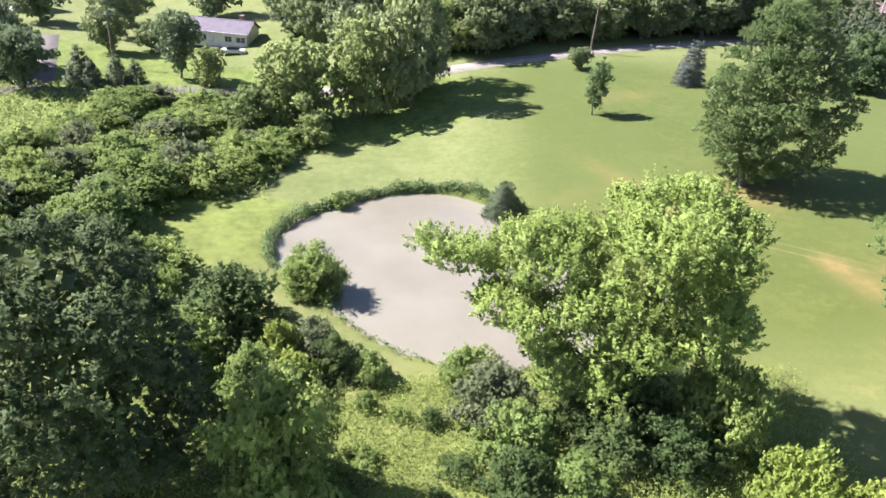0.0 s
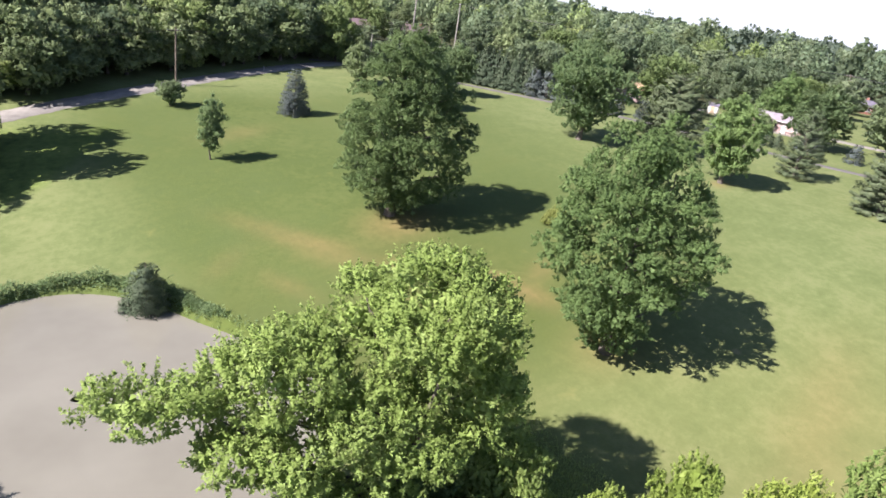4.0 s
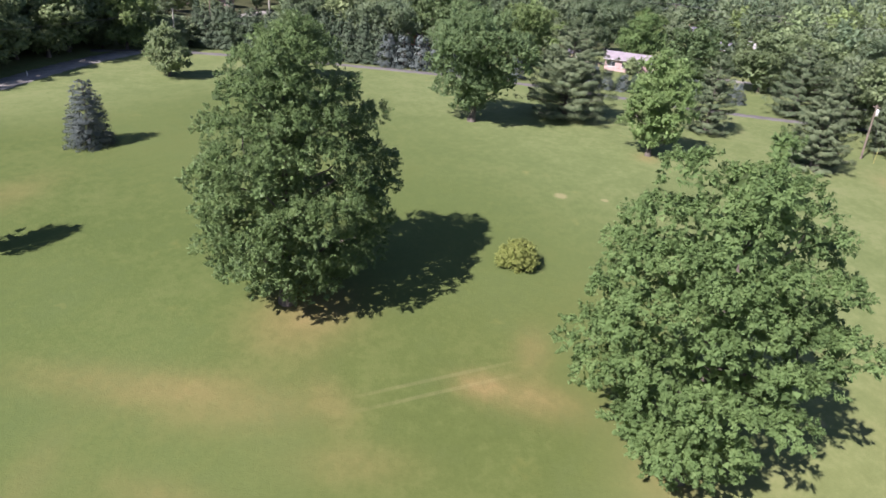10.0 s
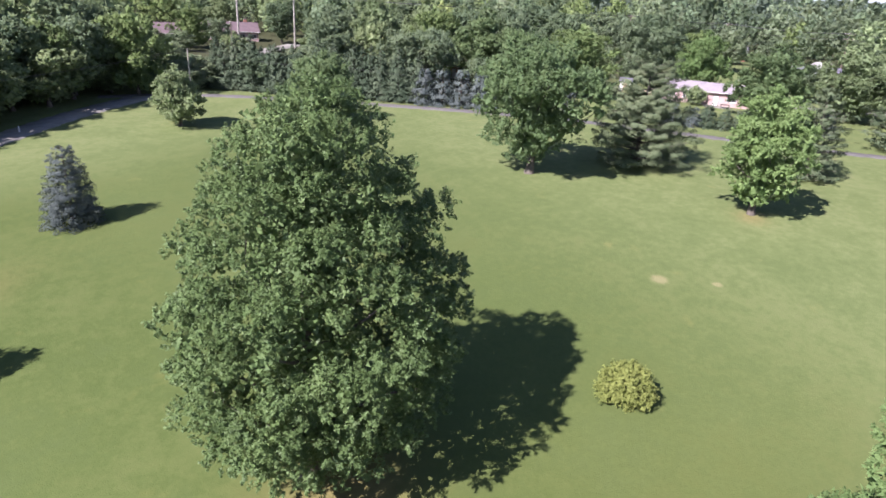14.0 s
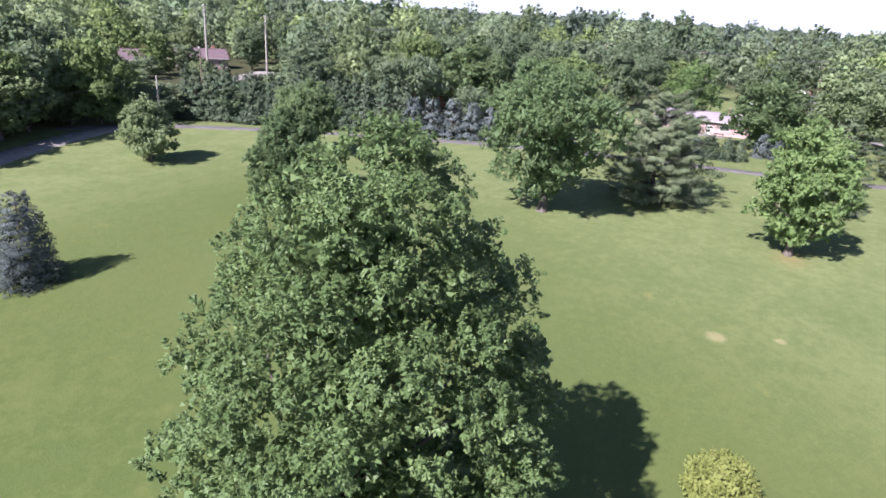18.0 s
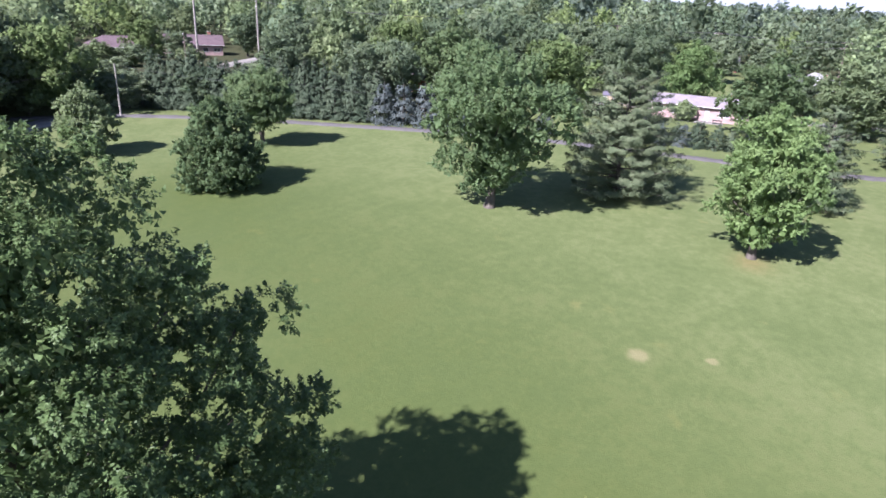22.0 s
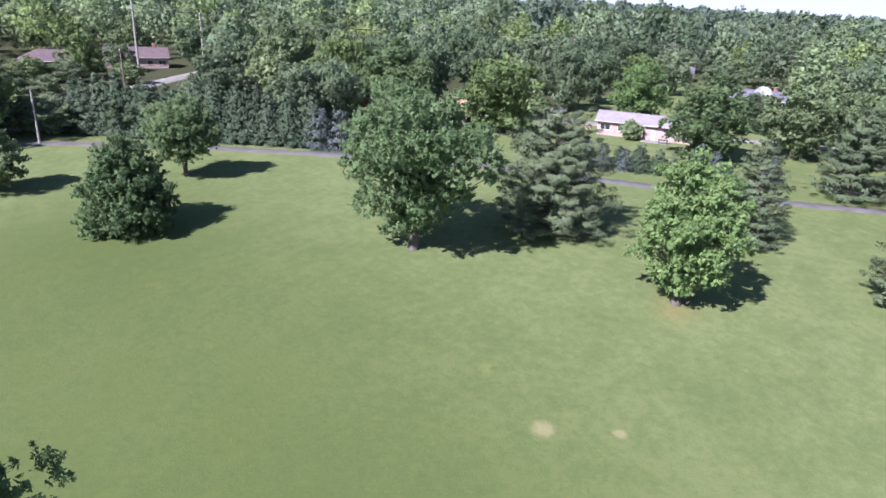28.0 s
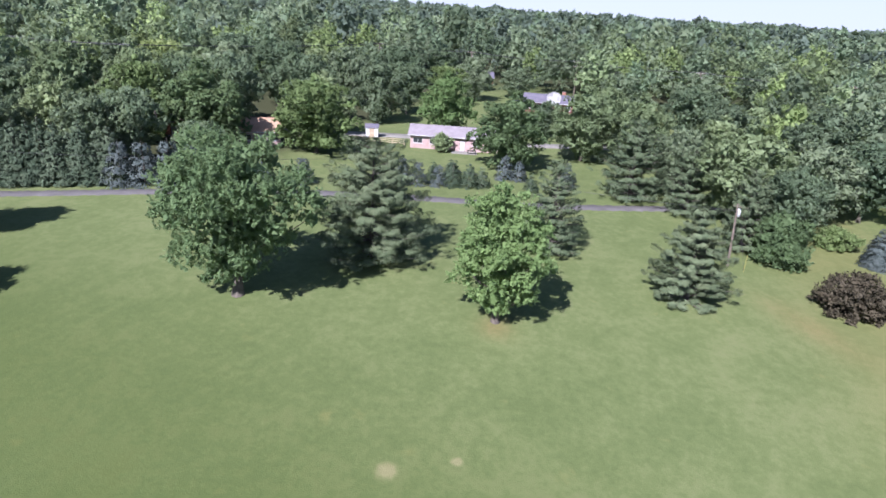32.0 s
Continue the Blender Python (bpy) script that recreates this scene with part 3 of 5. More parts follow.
def limb(rng, a, b, r0, r1, bend=0.12, steps=5):
    a, b = np.array(a, float), np.array(b, float)
    l = np.linalg.norm(b - a)
    u = np.linspace(0, 1, steps)[:, None]
    pts = a + (b - a) * u + np.sin(u * math.pi) * (rng.normal(size=3) * bend * l + np.array([0, 0, -0.05 * l]))
    return tube(pts, np.linspace(r0, r1, steps), 6)


def trunk_mesh(rng, h, r, crown_points, bare=0.18, forks=1, limbs=34):
    """A trunk with root flare, leader stems and limbs that reach into the crown."""
    pieces = []
    u = np.linspace(0, 1, 9)
    sway = rng.normal(size=2) * 0.03 * h
    for k in range(forks):
        lean = np.array([math.cos(k * 2.4), math.sin(k * 2.4)]) * (0.16 * h if forks > 1 else 0)
        pts = np.stack([lean[0] * u ** 1.4 + sway[0] * np.sin(u * 2), lean[1] * u ** 1.4 + sway[1] * np.sin(u * 3), u * h * 0.82 - 0.25], -1)
        pieces.append(tube(pts, r * (1.0 - 0.86 * u) * (1 + 0.7 * np.exp(-u * 18)) * (0.8 if forks > 1 else 1.0), 9))
    pick = crown_points[rng.choice(len(crown_points), min(len(crown_points), limbs), replace=False)]
    for p in pick:
        hh = max(h * bare, min(h * 0.75, p[2] - 0.6 * math.hypot(p[0], p[1])))
        pieces.append(limb(rng, (sway[0] * 0.5, sway[1] * 0.5, hh), p * np.array([0.96, 0.96, 1]), r * 0.34 * (1 - 0.7 * hh / h), 0.03))
    return joined(pieces[:forks]), pieces[forks:]


ROUND = ((0.10, 0.35), (0.2, 0.8), (0.38, 1.0), (0.6, 0.92), (0.8, 0.65), (0.93, 0.34), (1.0, 0.08))
OVAL = ((0.08, 0.5), (0.2, 0.88), (0.42, 1.0), (0.65, 0.92), (0.83, 0.66), (0.94, 0.38), (1.0, 0.10))
CONE = ((0.05, 0.378), (0.1, 0.535), (0.16, 0.756), (0.26, 0.882), (0.42, 0.945), (0.52, 0.953), (0.62, 0.898), (0.67, 0.827), (0.72, 0.772), (0.754, 0.732), (0.806, 0.630), (0.84, 0.551), (0.88, 0.525), (0.92, 0.475), (0.953, 0.400), (1.0, 0.210))
FAN = ((0.13, 0.30), (0.25, 0.55), (0.42, 0.85), (0.6, 1.0), (0.76, 0.92), (0.9, 0.60), (1.0, 0.15))
BUSH = ((0.0, 0.8), (0.2, 1.0), (0.5, 0.95), (0.75, 0.7), (0.92, 0.4), (1.0, 0.1))
COLUMN = ((0.12, 0.35), (0.25, 0.9), (0.45, 1.0), (0.7, 0.8), (0.9, 0.45), (1.0, 0.08))


def bough_lobes(rng, h, radius, prof, boughs, size, lumps=0.18, flat=0.8, reach=None, rough=(0.78, 1.06)):
    """The boughs of a crown as rounded lobes over its outline, and the leaf mass round its stem. reach: rows of a way in degrees, how much farther the crown goes there, how narrow that is, and its middle height and span."""
    hs, rs = np.array(prof).T
    u = rng.uniform(hs[0], hs[-1], 1200)
    u = u[rng.uniform(size=1200) < np.interp(u, hs, rs) * 0.6 + 0.4]
    th = rng.uniform(0, 6.283, len(u))
    ph = rng.uniform(0, 6.28, 3)
    full = radius * np.interp(u, hs, rs) * (1 + lumps * (0.6 * np.sin(2 * th + 7 * u + ph[0]) + 0.5 * np.sin(3 * th - 11 * u + ph[1]) + 0.4 * np.sin(5 * th + 17 * u + ph[2])))
    for way, more, narrow, mid, span in reach or ():
        full = full * (1 + more * np.clip(np.cos(th - radians(way)), 0, 1) ** narrow * np.exp(-((u - mid) / span) ** 2))
    own = size * rng.uniform(0.6, 1.35, len(u))
    own = np.minimum(own, 0.62 * full + 0.25)
    r = np.maximum(full * rng.uniform(*rough, len(u)) - own * 0.9, 0)
    p = np.stack([r * np.cos(th), r * np.sin(th), np.minimum(u * h, h - own * flat)], -1)
    cen, dist = [int(np.argmax(p[:, 2]))], np.full(len(p), 1e9)
    for _ in range(min(boughs, len(p)) - 1):
        dist = np.minimum(dist, np.linalg.norm(p - p[cen[-1]], axis=-1))
        cen.append(int(np.argmax(dist * rng.uniform(0.7, 1.0, len(p)))))
    rows = np.concatenate([p[cen], own[cen][:, None] * np.array([1, 1, flat])], 1)
    stem = [(0, 0, v * h, 0.60 * radius * np.interp(v, hs, rs), 0.60 * radius * np.interp(v, hs, rs), 0.10 * h) for v in np.linspace(hs[0] + 0.10, hs[-1] - 0.16, 6)]
    return rows, np.array(stem)


def lobe_sprays(rng, n, rows, stem, under=-0.55):
    """Places where twigs leave the boughs: on the lobes, where no other lobe covers them."""
    area = rows[:, 3] * (rows[:, 3] + rows[:, 5])
    pick = rng.choice(len(rows), n * 3, p=area / area.sum())
    d = unit(rng.normal(size=(n * 3, 3)))
    d[:, 2] = np.where(d[:, 2] < under, -d[:, 2], d[:, 2])
    p = rows[pick, :3] + d * rows[pick, 3:]
    free = np.ones(n * 3, bool)
    for row in (*rows, *stem):
        free &= np.sum(((p - row[:3]) / row[3:]) ** 2, -1) > 0.80
    p, d, pick = p[free][:n], d[free][:n], pick[free][:n]
    return p, unit(d / rows[pick, 3:]), rows[pick]


def spray_leaves(rng, p, out, per, leaf, length, wide=0.6, lift=0.3, droop=0.3, soft=0.35, spread=0.5, three=False):
    """Leaves along short twigs: each twig points away from its bough, its leaves stand off to all sides and face the light."""
    k = len(p)
    axis = unit(out + np.array([0, 0, lift]) + 0.30 * rng.normal(size=(k, 3)))[:, None, :]
    long_ = (length * rng.uniform(0.55, 1.35, k))[:, None, None]
    s = rng.uniform(-0.45, 1.0, (k, per, 1))
    side = rng.normal(size=(k, per, 3))
    side = unit(side - axis * np.sum(side * axis, -1, keepdims=True))
    pos = p[:, None, :] + axis * long_ * s + side * long_ * spread * (1.0 - 0.75 * np.clip(s, 0, 1)) * rng.uniform(0.2, 1.0, (k, per, 1))
    way = unit(axis * 0.7 + side * 0.8 + np.array([0, 0, -droop]) + 0.25 * rng.normal(size=(k, per, 3)))
    nor = unit(0.55 * out[:, None, :] + np.array([0, 0, 0.55]) + 0.35 * side + 0.45 * rng.normal(size=(k, per, 3)))
    nor = unit(nor - way * np.sum(nor * way, -1, keepdims=True))
    lit = unit((1 - soft) * nor + soft * (out[:, None, :] + 0.35 * side))
    return leaves(pos.reshape(-1, 3), nor.reshape(-1, 3), rng, leaf, leaf * wide, 0.2, way.reshape(-1, 3), lit.reshape(-1, 3), three)


def heart_leaves(rng, rows, per, size):
    """The shaded leaves inside each bough, lying every way."""
    k = len(rows)
    d = unit(rng.normal(size=(k, per, 3)))
    pos = (rows[:, None, :3] + d * rows[:, None, 3:] * rng.uniform(0.35, 0.82, (k, per, 1))).reshape(-1, 3)
    nor = unit(d + 0.8 * rng.normal(size=d.shape)).reshape(-1, 3)
    big = size * rng.uniform(0.7, 1.3, (k * per, 1))
    tan = unit(np.cross(nor, rng.normal(size=nor.shape)))
    bit = np.cross(nor, tan) * big * 0.8
    v = np.stack([pos - tan * big * 0.7 - bit, pos + tan * big, pos - tan * big * 0.7 + bit], 1)
    return v.reshape(-1, 3), np.arange(3 * len(pos)).reshape(-1, 3), np.repeat(nor, 3, 0)


def broadleaf(seed, h, radius, prof, sprays, per, leaf, length, boughs=60, bough=1.1, bare=0.15, trunk_r=None, forks=1, lobes=None, lumps=0.18, flat=0.8, lift=0.3, droop=0.3, limbs=16, wide=0.6, soft=0.45, spread=0.5, fill=26, reach=None, rough=(0.78, 1.06), tufts=0, tuft=0.6):
    """Trunk and crown arrays of a leafy tree h metres high: boughs, tufts of twigs on the boughs, leaves on the twigs."""
    rng = np.random.default_rng(seed)
    if lobes is None:
        rows, stem = bough_lobes(rng, h, radius, prof, boughs, bough, lumps, flat, reach, rough)
    else:
        big = np.array(lobes, float)
        p, out, own = lobe_sprays(rng, boughs * 6, big, np.zeros((0, 6)))
        cen, dist = [0], np.full(len(p), 1e9)
        for _ in range(min(boughs, len(p)) - 1):
            dist = np.minimum(dist, np.linalg.norm(p - p[cen[-1]], axis=-1))
            cen.append(int(np.argmax(dist * rng.uniform(0.7, 1.0, len(p)))))
        size = bough * rng.uniform(0.55, 1.35, (len(cen), 1))
        rows = np.concatenate([p[cen] - out[cen] * size * rng.uniform(0.5, 1.2, (len(cen), 1)), size * np.array([1, 1, flat])], 1)
        stem = np.concatenate([big[:, :3], big[:, 3:] * 0.55], 1)
    on, core = rows, stem
    if tufts:
        p, out, own = lobe_sprays(rng, tufts, rows, stem, -0.35)
        size = tuft * rng.uniform(0.55, 1.35, (len(p), 1))
        on = np.concatenate([p - out * size * rng.uniform(0.0, 0.7, (len(p), 1)), size * np.array([1, 1, 0.8])], 1)
        core = np.concatenate([rows * np.array([1, 1, 1, 0.82, 0.82, 0.82]), stem])
    p, out, own = lobe_sprays(rng, sprays, on, core)
    crown = spray_leaves(rng, p, out, per, leaf, length, wide, lift, droop, soft, spread, True)
    heart = [heart_leaves(rng, rows, fill, 2.0 * leaf), heart_leaves(rng, stem, int(2.5 * fill * (stem[:, 3].mean() / rows[:, 3].mean()) ** 2), 2.6 * leaf)]
    crown = joined([crown, *heart])
    trunk = trunk_mesh(rng, h, trunk_r or h * 0.022, rows[:, :3], bare, forks, limbs)
    return (trunk, crown) if limbs > 10 else (trunk, crown, None, None)


def pine(seed, h, radius, tiers=13, per=60, leaf=0.2, taper=0.75, start=0.06):
    """A white pine: whorls of level limbs that carry flat, upturned plumes."""
    rng = np.random.default_rng(seed)
    pieces, cen, rad, out = [], [], [], []
    pieces.append(tube([(0, 0, -0.2), (0.05, 0.02, h * 0.3), (0.02, 0.06, h * 0.6), (0, 0, h * 0.97)], [h * 0.024, h * 0.018, h * 0.011, 0.03], 8))
    for i in range(tiers):
        u = start + (1 - start) * (i / tiers) ** 0.9
        reach = radius * ((1 - u) ** taper) * (0.55 + 0.45 * min(1, (u + 0.10) / 0.25)) + 0.25
        count = 9 if u < 0.7 else 6
        a0 = rng.uniform(0, 6.28)
        for j in range(count):
            a = a0 + j * 6.283 / count + rng.normal() * 0.2
            l = reach * rng.uniform(0.72, 1.12)
            z0 = u * h + rng.normal() * 0.15
            tip = np.array([math.cos(a) * l, math.sin(a) * l, z0 + l * (0.10 + 0.35 * u)])
            pieces.append(limb(rng, (0, 0, z0), tip, 0.02 * h * (1 - u) * 0.4 + 0.02, 0.012, 0.04, 4))
            k = max(2, int(l / 0.55))
            for q in np.linspace(0.35, 1.0, k):
                side = rng.normal(size=3) * np.array([0.26, 0.26, 0.06]) * l * 0.55 * q
                cen.append(np.array([math.cos(a) * l * q, math.sin(a) * l * q, z0 + (tip[2] - z0) * q * q]) + side)
                rad.append((0.34 + 0.13 * l * (1.1 - 0.5 * q) * 0.55) * rng.uniform(0.8, 1.25))
                out.append((math.cos(a) * 0.8, math.sin(a) * 0.8, 0.55))
    cen.append(np.array([0, 0, h * 0.97])), rad.append(0.35), out.append((0, 0, 1))
    crown = clump_leaves(np.array(cen), np.array(rad), unit(np.array(out)), per, rng, leaf, leaf * 0.17, 0.42, 0.45, 0.5, 0.2)
    return (joined(pieces), []), crown


def spruce(seed, h, radius, n=420, per=34, leaf=0.16, taper=0.9, droop=0.25, rows=15):
    """A dense spruce: short, slightly hanging sprays in close rows from the ground to the tip."""
    rng = np.random.default_rng(seed)
    u = 1 - np.sqrt(rng.uniform(0.0004, 1, n))
    u = np.round(u * rows + rng.uniform(-0.25, 0.25, n)) / rows if rows else u
    u = np.clip(u, 0.015, 0.99)
    th = rng.uniform(0, 6.283, n)
    r = radius * (1 - u) ** taper * rng.uniform(0.55, 1.08, n) + 0.04
    cen = np.stack([r * np.cos(th), r * np.sin(th), u * h + 0.1 - 0.08 * r], -1)
    out = unit(np.stack([np.cos(th), np.sin(th), -droop + 0 * th + 0.5 * u], -1))
    crown = clump_leaves(cen, (0.10 + 0.16 * (1 - u)) * radius * 1.15 + 0.05, out, per, rng, leaf, leaf * 0.2, 0.5, 0.5, 0.9, 0.15)
    pieces = [tube([(0, 0, -0.2), (0, 0, h * 0.5), (0, 0, h * 0.98)], [h * 0.02, h * 0.012, 0.02], 7)]
    for k in rng.choice(n, 24, replace=False):
        pieces.append(limb(rng, (0, 0, cen[k, 2]), cen[k], 0.03, 0.01, 0.03, 3))
    return (joined(pieces), []), crown


def plant(name, arrays, mats, x, y, label, category, group="", turn=0.0, size=(1, 1, 1), sink=0.0):
    """A tree or shrub with its trunk and crown, standing on the land."""
    ob = thing(name, pose(x, y, gz(x, y) - sink, 0, 0, turn), label, category, group)
    ob.scale = size
    stem, boughs_of = arrays[0]
    if len(arrays) > 3:
        stem, boughs_of = joined([stem, *boughs_of]), []
    trunk = part("trunk", mesh_of("trunk", *stem, M[mats[0]]), None, ob)
    for q in boughs_of:
        part("limb", mesh_of("limb", *q, M[mats[0]]), None, trunk)
    part("crown", mesh_of("crown", arrays[1][0], arrays[1][1], M[mats[1]], arrays[1][2]), None, ob)
    return ob


def again(ob, x, y, turn, sx, sz, label="", group=""):
    """A copy of a plant on the land, at its own size."""
    base = ob.scale.copy()
    ob.scale = (1, 1, 1)
    c = copy_thing(ob, pose(x, y, gz(x, y) - 0.05, 0, 0, turn) @ Matrix.Diagonal((sx, sx, sz, 1)))
    ob.scale = base
    return tagged(c, label, "", group)


# the two great trees on the lawn
plant("pin_oak", broadleaf(3, 19.2, 6.35, CONE, 5800, 58, 0.061, 0.36, 110, 1.15, 0.12, 0.42, lumps=0.04, lift=0.1, droop=0.35, flat=0.6, spread=0.55, soft=0.3, wide=0.7, fill=90, reach=((-20, 0.32, 16, 0.5, 9), (-14, 0.16, 16, 0.74, 0.12), (-58, -0.16, 6, 0.74, 0.16), (-52, 0.10, 4, 0.34, 0.18)), rough=(0.92, 1.02), tufts=680, tuft=0.62), ("bark", "pin_oak"), 34.1, 63.6, "tall broad pin oak in full dark green leaf on the lawn", "tree")
plant("sweetgum_tree", broadleaf(8, 19.6, 5.65, ((0.04, 0.35), (0.12, 0.62), (0.25, 0.88), (0.42, 1.0), (0.58, 1.0), (0.70, 0.90), (0.80, 0.70), (0.88, 0.52), (0.95, 0.38), (1.0, 0.12)), 3700, 38, 0.10, 0.42, 66, 1.5, 0.1, 0.4, lumps=0.16, flat=0.68, lift=0.35, droop=0.5, soft=0.35, fill=40, reach=((102, 0.21, 6, 0.5, 9),), tufts=420, tuft=0.7), ("bark", "gum"), 38.1, 36.2, "large sweetgum tree with dense glossy green crown on the lawn", "tree")
# the cottonwood over the pond's near bank
plant("cottonwood_tree", broadleaf(5, 16.6, 8.0, OVAL, 3600, 44, 0.10, 0.9, 104, 1.25, 0.1, 0.34, 3, lobes=((1.6, -0.8, 11.8, 3.3, 3.0, 3.9), (3.5, -2.1, 11.8, 1.7, 1.7, 2.0), (3.4, -2.2, 7.8, 2.3, 2.2, 2.6), (-4.6, 2.2, 9.0, 2.9, 2.7, 3.0), (-1.5, 2.3, 11.7, 1.8, 1.8, 2.1), (-8.4, 3.6, 8.0, 2.0, 1.7, 1.6), (-11.4, 4.6, 8.0, 2.0, 1.6, 1.0), (-6.8, 1.8, 5.6, 2.0, 1.9, 1.9), (-4.0, 0.6, 5.6, 3.0, 2.6, 2.6), (-0.4, -0.6, 6.4, 4.0, 2.8, 3.2), (-4.6, -0.2, 3.7, 2.0, 1.8, 1.9), (-1.4, -1.6, 3.5, 2.2, 1.9, 2.0)), lift=1.0, droop=0.1, spread=0.32, fill=24, tufts=215, tuft=0.8), ("bark", "poplar"), 13.3, 32.2, "spreading cottonwood with pale yellow green leaves beside the pond", "tree")
# silver maples and others across the lawn
plant("silver_maple", broadleaf(11, 15.0, 6.9, FAN, 2000, 26, 0.15, 0.62, 46, 1.5, 0.14, 0.4, lumps=0.2, lift=0.6, spread=0.4, tufts=260, tuft=0.75, fill=34), ("bark", "maple"), 81.3, 78.2, "silver maple with fanned upright sprays on the lawn", "tree")
plant("sugar_maple", broadleaf(12, 13.0, 4.0, ((0.12, 0.45), (0.24, 0.85), (0.45, 1.0), (0.65, 0.95), (0.82, 0.7), (0.93, 0.45), (1.0, 0.15)), 1500, 26, 0.13, 0.5, 40, 1.15, 0.12, 0.3, lumps=0.14, tufts=200, tuft=0.6, fill=30), ("bark", "bright"), 86.3, 54.8, "young maple with light green leaves and short pale trunk", "tree")
plant("linden_tree", broadleaf(13, 8.6, 4.2, BUSH, 1400, 26, 0.14, 0.42, 60, 0.9, 0.1, 0.25, lumps=0.08, tufts=240, tuft=0.5), ("bark", "oak"), 67.2, 101.6, "rounded linden tree leafy down to the mown grass", "tree")
plant("crabapple_tree", broadleaf(14, 9.6, 3.9, ((0.26, 0.4), (0.36, 0.85), (0.55, 1.0), (0.75, 0.85), (0.9, 0.5), (1.0, 0.15)), 900, 22, 0.15, 0.65, 45, 0.95, 0.22, 0.24, 2), ("bark", "oak"), 81.7, 112.6, "open crabapple tree on a short forked trunk", "tree")
plant("hornbeam_tree", broadleaf(15, 7.6, 3.2, COLUMN, 700, 22, 0.14, 0.5, 36, 0.8, 0.08, 0.18, lift=0.5), ("bark", "wood_b"), 64.6, 121.8, "small grey green hornbeam on the lawn by the lane", "tree")
plant("young_birch", broadleaf(16, 7.8, 1.75, ((0.14, 0.35), (0.3, 0.8), (0.5, 1.0), (0.72, 0.92), (0.88, 0.62), (1.0, 0.25)), 460, 14, 0.08, 0.34, 36, 0.45, 0.12, 0.09, lift=0.8, lumps=0.12, tufts=80, tuft=0.3), ("bark", "maple"), 22.2, 84.5, "slender young tree with thin upright crown", "tree")
plant("apple_tree", broadleaf(17, 3.4, 2.0, FAN, 240, 12, 0.13, 0.38, 22, 0.55, 0.2, 0.1), ("bark", "wood_b"), 24.1, 106.3, "small old apple tree near the lane", "tree")
plant("blue_spruce", spruce(18, 6.8, 1.75, 420, 36, 0.15, 0.5), ("bark", "blue"), 39.9, 99.2, "silvery blue spruce with dense tiers on the lawn", "tree")
plant("pond_spruce", spruce(19, 5.6, 1.8, 380, 34, 0.15, 0.7), ("bark", "spruce"), 8.6, 60.8, "dark green spruce at the pond's edge", "tree")
plant("white_pine", pine(20, 12.4, 6.4, 13, 80, 0.20, 0.42, 0.05), ("bark", "pine"), 95.0, 70.6, "broad white pine with level plumed limbs", "tree")
plant("white_pine", pine(21, 9.8, 4.2, 12, 80, 0.2, 0.7, 0.03), ("bark", "pine"), 98.9, 37.7, "bushy white pine branched to the ground", "tree")
plant("larch_tree", pine(22, 11.0, 3.8, 13, 44, 0.2, 0.7, 0.03), ("bark", "pine"), 105.4, 52.6, "sparse greyish larch behind a maple", "tree")
plant("yew_bush", broadleaf(23, 2.0, 1.75, BUSH, 800, 22, 0.06, 0.26, 40, 0.45, 0.1, 0.08, lumps=0.08), ("bark", "yew"), 50.0, 53.6, "low rounded yellow green bush on the lawn", "shrub")
plant("black_locust", broadleaf(24, 10.8, 4.0, ((0.24, 0.3), (0.34, 0.75), (0.5, 1.0), (0.7, 0.92), (0.86, 0.6), (1.0, 0.15)), 900, 24, 0.15, 0.65, 40, 1.05, 0.2, 0.26), ("dead", "maple"), 67.6, 12.4, "locust tree with pale bare trunk on the lawn's edge", "tree")
plant("white_pine", pine(25, 13.0, 5.0, 14, 70, 0.22, 0.55, 0.03), ("bark", "pine"), 101.8, 12.0, "tall dark pine beside a house", "tree")
plant("smoke_bush", broadleaf(26, 4.2, 3.2, BUSH, 700, 20, 0.14, 0.5, 40, 0.8, 0.1, 0.1), ("bark", "brown"), 103.2, 21.6, "wide brown purple smoke bush", "shrub")
plant("holly_tree", broadleaf(27, 6.2, 3.2, BUSH, 800, 20, 0.14, 0.5, 45, 0.8, 0.05, 0.2), ("bark", "oak"), 114.5, 26.8, "dense dark evergreen shrub near a pole", "shrub")
plant("boxwood_bush", broadleaf(28, 2.6, 2.6, BUSH, 400, 12, 0.13, 0.35, 36, 0.6), ("bark", "wood_c"), 124.0, 18.4, "round clipped green bush", "shrub")
plant("blue_spruce", spruce(29, 5.0, 1.5, 320, 30, 0.16, 0.75), ("bark", "blue"), 118.8, 15.0, "pale blue spruce beside a house", "tree")
plant("willow_shrub", broadleaf(30, 4.4, 2.5, BUSH, 650, 24, 0.11, 0.5, 36, 0.7, 0.1, 0.08, lift=0.7, wide=0.35), ("bark", "willow"), -8.0, 43.6, "feathery willow shrub at the water's edge", "shrub")

# woodland kinds, copied over the place
KIND = {}
for key, seed, prof, mat, h, r in (("a", 40, OVAL, "wood_d", 14, 5.6), ("b", 41, ROUND, "wood_b", 14, 6.4), ("c", 42, FAN, "wood_a", 14, 6.0), ("d", 43, OVAL, "wood_c", 14, 6.0), ("e", 44, ROUND, "wood_b", 14, 5.4), ("f", 45, ROUND, "bright", 14, 5.8), ("g", 46, OVAL, "oak", 14, 5.8)):
    KIND[key] = (broadleaf(seed, h, r, prof, 1100, 13, 0.21, 0.5, 26, 1.8, 0.15, 0.26, lumps=0.16, limbs=8, wide=0.75, soft=0.75, tufts=170, tuft=0.85), mat, r)
